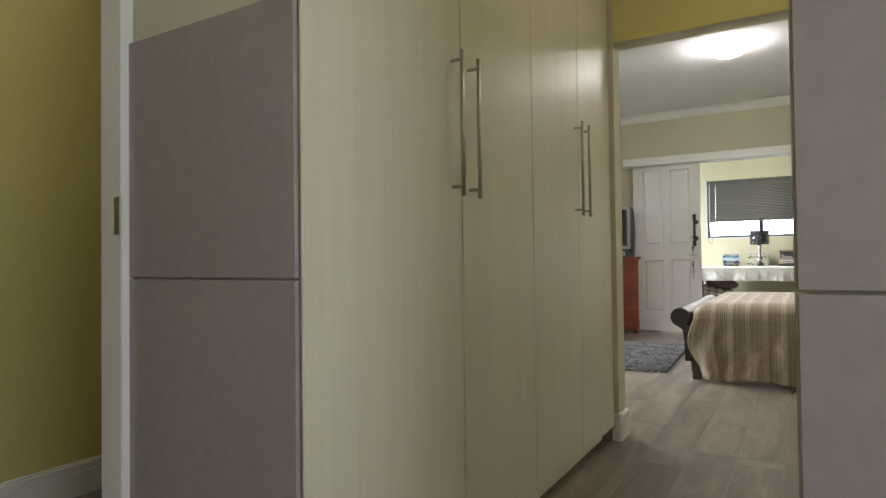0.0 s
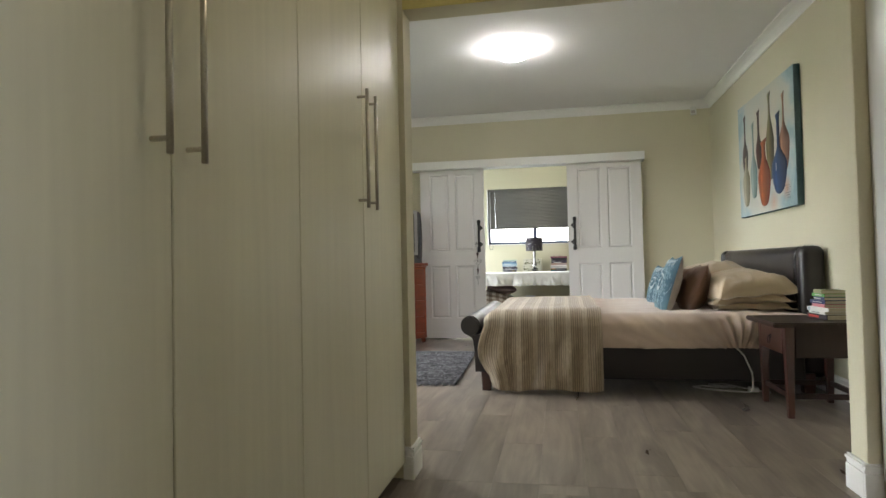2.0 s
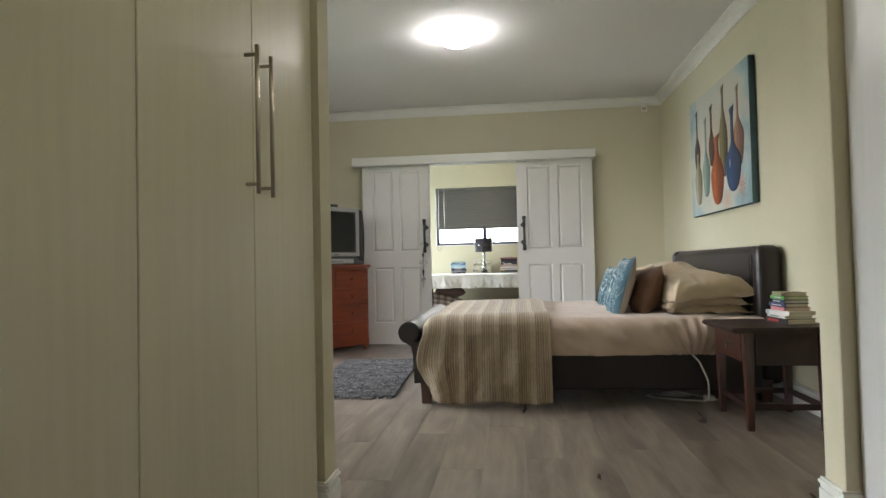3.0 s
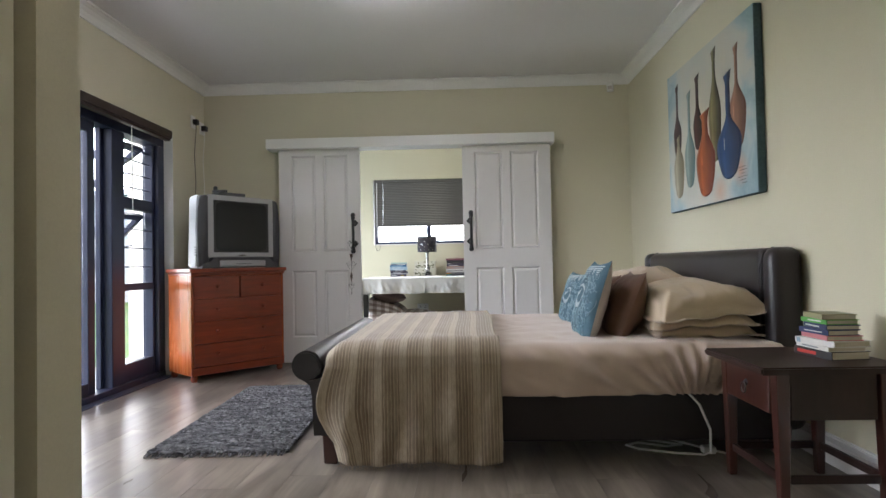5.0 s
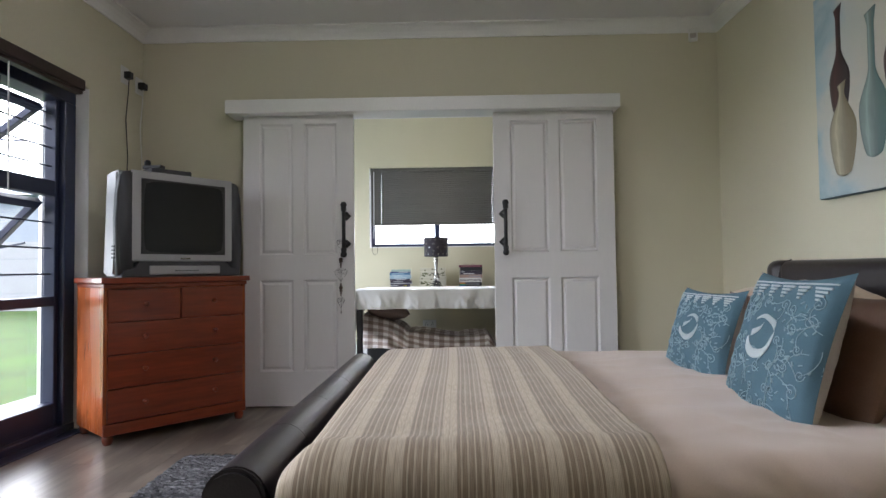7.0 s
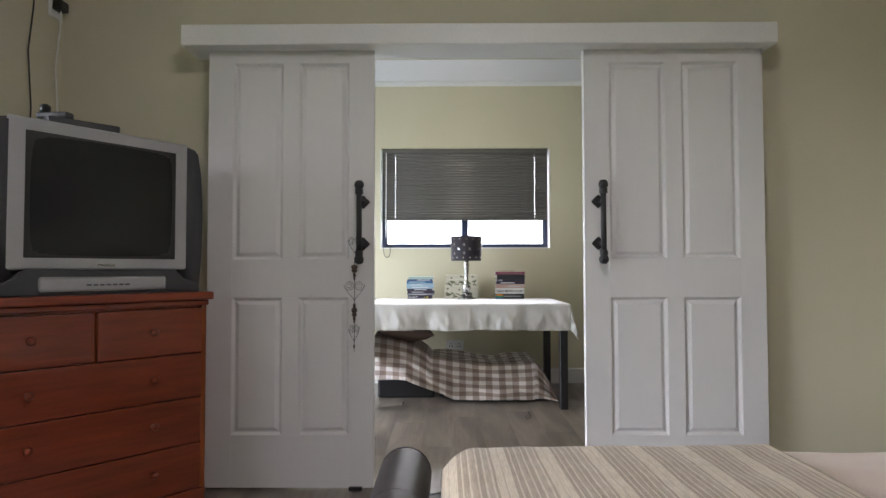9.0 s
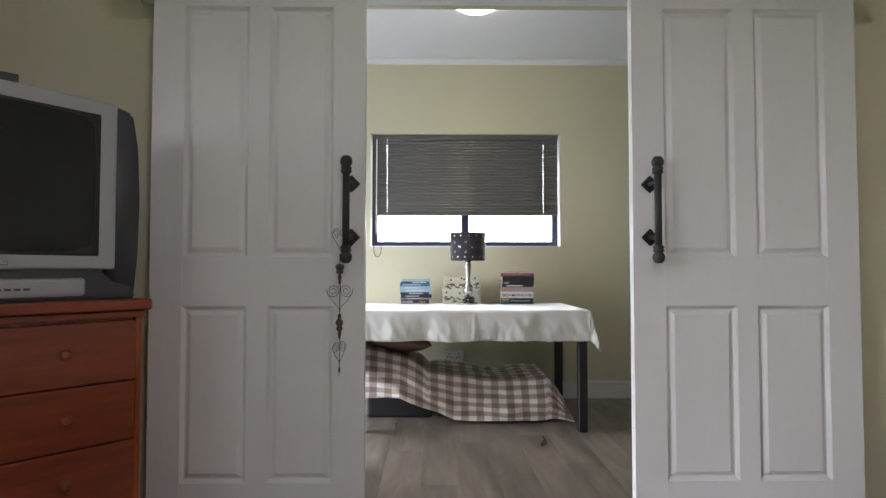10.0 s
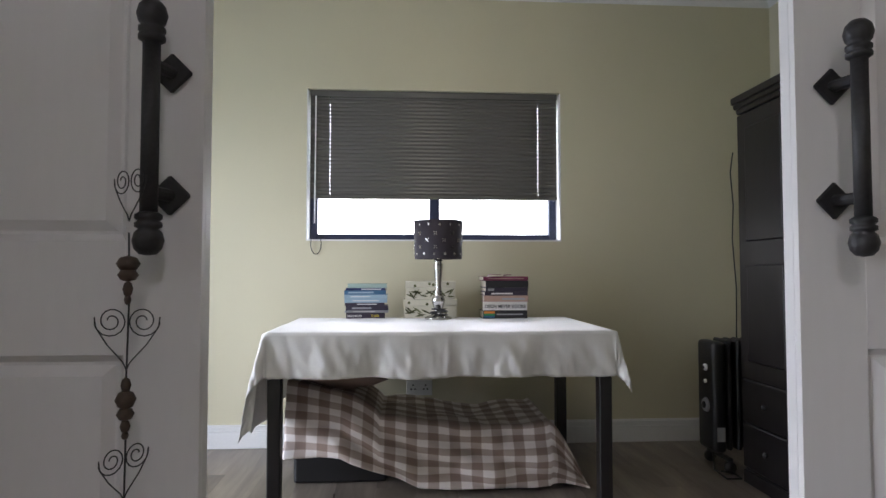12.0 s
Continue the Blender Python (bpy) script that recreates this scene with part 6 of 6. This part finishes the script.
dsk = thing("wall_socket", T((-0.353, YB, 0.33)), "white double wall socket under the table", "wall socket")
part("plate", box(-0.075, 0.075, -0.010, -0.0005, -0.045, 0.045, 0.003), WHITEP, dsk)
for x in (-0.036, 0.036):
    for dx, dz in ((0, 0.014), (-0.011, -0.008), (0.011, -0.008)):
        part("pin_hole", lathe([(0, 0), (0.005, 0), (0, 0.0006)], 8, m=T((x + dx, -0.0104, dz)) @ R(90, "X")), BLACKP, dsk)

# wardrobe
wd = thing("wardrobe", T((1.165, 8.28, 0)), "tall black-brown wooden wardrobe with a moulded cornice", "wardrobe")
part("carcass", box(0.022, 0.585, 0.0, 0.86, 0.06, 1.76, 0.003), BLACKWOOD, wd)
part("plinth", box(0.012, 0.585, -0.005, 0.865, 0.0, 0.06, 0.003), BLACKWOOD, wd)
for k, (o, z0, z1) in enumerate(((0.0, 1.76, 1.785), (0.010, 1.785, 1.81), (0.018, 1.81, 1.845))):
    part("cornice", box(0.005 - o, 0.588, -o, 0.86 + o, z0, z1, 0.005), BLACKWOOD, wd)
for y0, y1 in ((0.01, 0.427), (0.433, 0.85)):
    wdoor = part("wardrobe_door", box(0.004, 0.022, y0, y1, 0.50, 1.75, 0.002), BLACKWOOD, wd)
    for z0, z1 in ((0.58, 1.03), (1.14, 1.68)):
        part("panel", box(-0.004, 0.004, y0 + 0.07, y1 - 0.07, z0, z1, 0.006, 2), BLACKWOOD, wdoor)
    part("knob", lathe([(0, 0), (0.008, 0), (0.014, 0.014), (0, 0.024)], 12, m=T((0.004, y1 - 0.04 if y0 < 0.2 else y0 + 0.04, 1.05)) @ R(-90, "Y")), BLACKMETAL, wdoor, "dark metal knob", True)
for z0, z1 in ((0.08, 0.285), (0.293, 0.49)):
    dd = part("drawer", box(0.004, 0.022, 0.01, 0.85, z0, z1, 0.004), BLACKWOOD, wd)
    for y in (0.2, 0.66):
        part("knob", lathe([(0, 0), (0.008, 0), (0.014, 0.014), (0, 0.024)], 12, m=T((0.004, y, (z0 + z1) / 2)) @ R(-90, "Y")), BLACKMETAL, dd, "dark metal knob", True)
solo("cable", tube([(1.54, 9.83, 1.72), (1.525, 9.835, 1.60), (1.54, 9.835, 1.4), (1.53, 9.835, 1.2), (1.55, 9.835, 0.9), (1.54, 9.83, 0.5)], 0.004, 6), BLACKP, "thin dark cable hanging down the study wall", "cable", smooth=True)

# oil-filled heater
ht = thing("heater", T((1.155, 9.36, 0)), "black oil-filled radiator heater on castors", "heater")
cp = box(-0.05, 0.02, -0.085, 0.085, 0.09, 0.645, 0.022, 4)
part("control_panel", cp, BLACKP, ht, "", True)
for k in range(7):
    fin = part("fin", box(0.03 + k * 0.048, 0.055 + k * 0.048, -0.075, 0.075, 0.10, 0.655, 0.012, 3), BLACKP, ht)
    part("rib", box(0.022 + k * 0.048, 0.062 + k * 0.048, -0.02, 0.02, 0.13, 0.62, 0.006), BLACKP, fin)
for zz, r in ((0.51, 0.018), (0.44, 0.010), (0.32, 0.036)):
    kb = part("dial", lathe([(0, 0), (r, 0), (r * 0.9, 0.010), (r * 0.5, 0.012), (0, 0.012)], 20, m=T((-0.05, -0.01, zz)) @ R(-90, "Y")), WHITEP if r < 0.03 else SILVERP, ht, "pale round control dial", True)
    part("cap", lathe([(0, 0.0121), (r * 0.5, 0.0121), (r * 0.45, 0.017), (0, 0.018)], 16, m=T((-0.05, -0.01, zz)) @ R(-90, "Y")), BLACKP, kb)
part("rating_label", box(-0.035, 0.005, -0.0868, -0.0855, 0.15, 0.22), SILVERP, ht, "grey rating label")
for x in (0.02, 0.30):
    part("axle", box(x - 0.012, x + 0.012, -0.11, 0.11, 0.055, 0.075, 0.003), BLACKP, ht)
    for y in (-0.10, 0.10):
        part("castor", lathe([(0, -0.012), (0.028, -0.012), (0.028, 0.012), (0, 0.012)], 16, m=T((x, y, 0.0285)) @ R(90, "X")), BLACKP, ht, "", True)
part("cable", tube([(-0.03, -0.03, 0.10), (-0.06, -0.10, 0.02), (-0.05, -0.20, 0.007), (0.02, -0.20, 0.007), (0.03, -0.13, 0.007), (-0.03, -0.10, 0.012)], 0.005, 8), BLACKP, ht, "black power cable looped on the floor", True)

# ---- floors, laid board by board ----
fl = thing("floor", Matrix(), "grey-brown wood-look laminate floor", "floor", kind="structure")
sub = box(XW, XE, 2.68, YB, -0.05, -0.006)
box(-1.16, XE, 0.43, 2.68, -0.05, -0.006, bm=sub)
part("underlay", sub, SUBFLOOR, fl)
structure("floor_lobby", box(-2.4, 2.0, -2.2, 0.43, -0.05, -0.001), PLANK, "brown floor of the lobby and corridor", "floor")
structure("floor_corridor", box(-2.4, -1.16, 0.43, 2.68, -0.05, -0.001), PLANK, "brown floor of the corridor", "floor")
PWD, PLN = 0.187, 1.22
meshes = {}


def plank(x0, x1, y0, y1):
    key = (round(x1 - x0, 3), round(y1 - y0, 3))
    if key not in meshes:
        w, l = key
        pb = box(0.00015, w - 0.00015, 0.0002, l - 0.0002, -0.0055, 0.0, 0.0005)
        me = bpy.data.meshes.new("plank")
        pb.to_mesh(me)
        pb.free()
        me.materials.append(PLANK)
        meshes[key] = me
    o = new("plank", meshes[key])
    o.location = (x0, y0, 0)
    o.parent = fl


def lay(x0, x1, y0, y1, phase):
    k = math.floor((x0 + 3) / PWD)
    while k * PWD - 3 < x1 - 0.004:
        a, c = max(x0, k * PWD - 3), min(x1, (k + 1) * PWD - 3)
        off = (k * 0.437 + phase) % 1.0 * PLN
        y = y0 - off
        while y < y1 - 0.004:
            p, q = max(y, y0), min(y + PLN, y1)
            if q - p > 0.004 and c - a > 0.004:
                plank(a, c, p, q)
            y += PLN
        k += 1


lay(XW, XE, 2.68, YB, 0.0)
lay(-1.1, XE, 0.56, 2.68, 0.35)
lay(-0.458, 0.246, 0.43, 0.56, 0.2)

# paving beside the glazed door
pv = thing("paving", T((XW - 0.26, 0, -0.12)), "grey concrete pavers laid along the house", "paving", kind="structure")
pme = bpy.data.meshes.new("paver")
pb = box(0.003, 0.207, 0.003, 0.102, -0.03, 0.022, 0.004)
pb.to_mesh(pme)
pb.free()
pme.materials.append(PAVER)
for i in range(5):
    for j in range(58):
        o = new("paver", pme)
        o.parent = pv
        o.location = (-0.21 * (i + 1) - (0.0 if j % 2 else 0.05), 3.4 + j * 0.105, RND.uniform(-0.002, 0.002))
structure("pavement", box(XW - 1.42, XW - 0.25, 2.0, 9.6, -0.15, -0.112), PAVER, "sand-filled base of the paving", "paving")

# tiles on the lobby side of the passage doorway
ti = thing("wall_tiles", T((0, 0.43, 0)), "large mauve ceramic wall tiles", "wall tiles", kind="structure")
for x0, x1 in ((-0.92, -0.460), (0.248, 0.848), (0.85, 1.45), (1.452, 1.80)):
    zj = 0.865 if x0 < 0 else 0.856
    for z0, z1 in ((0.0, 0.27), (0.272, zj - 0.001), (zj + 0.001, 1.345)):
        part("tile", box(x0 + 0.0008, x1 - 0.0008, -0.012, -0.001, z0 + 0.001, z1 - 0.001, 0.0012), TILE, ti)
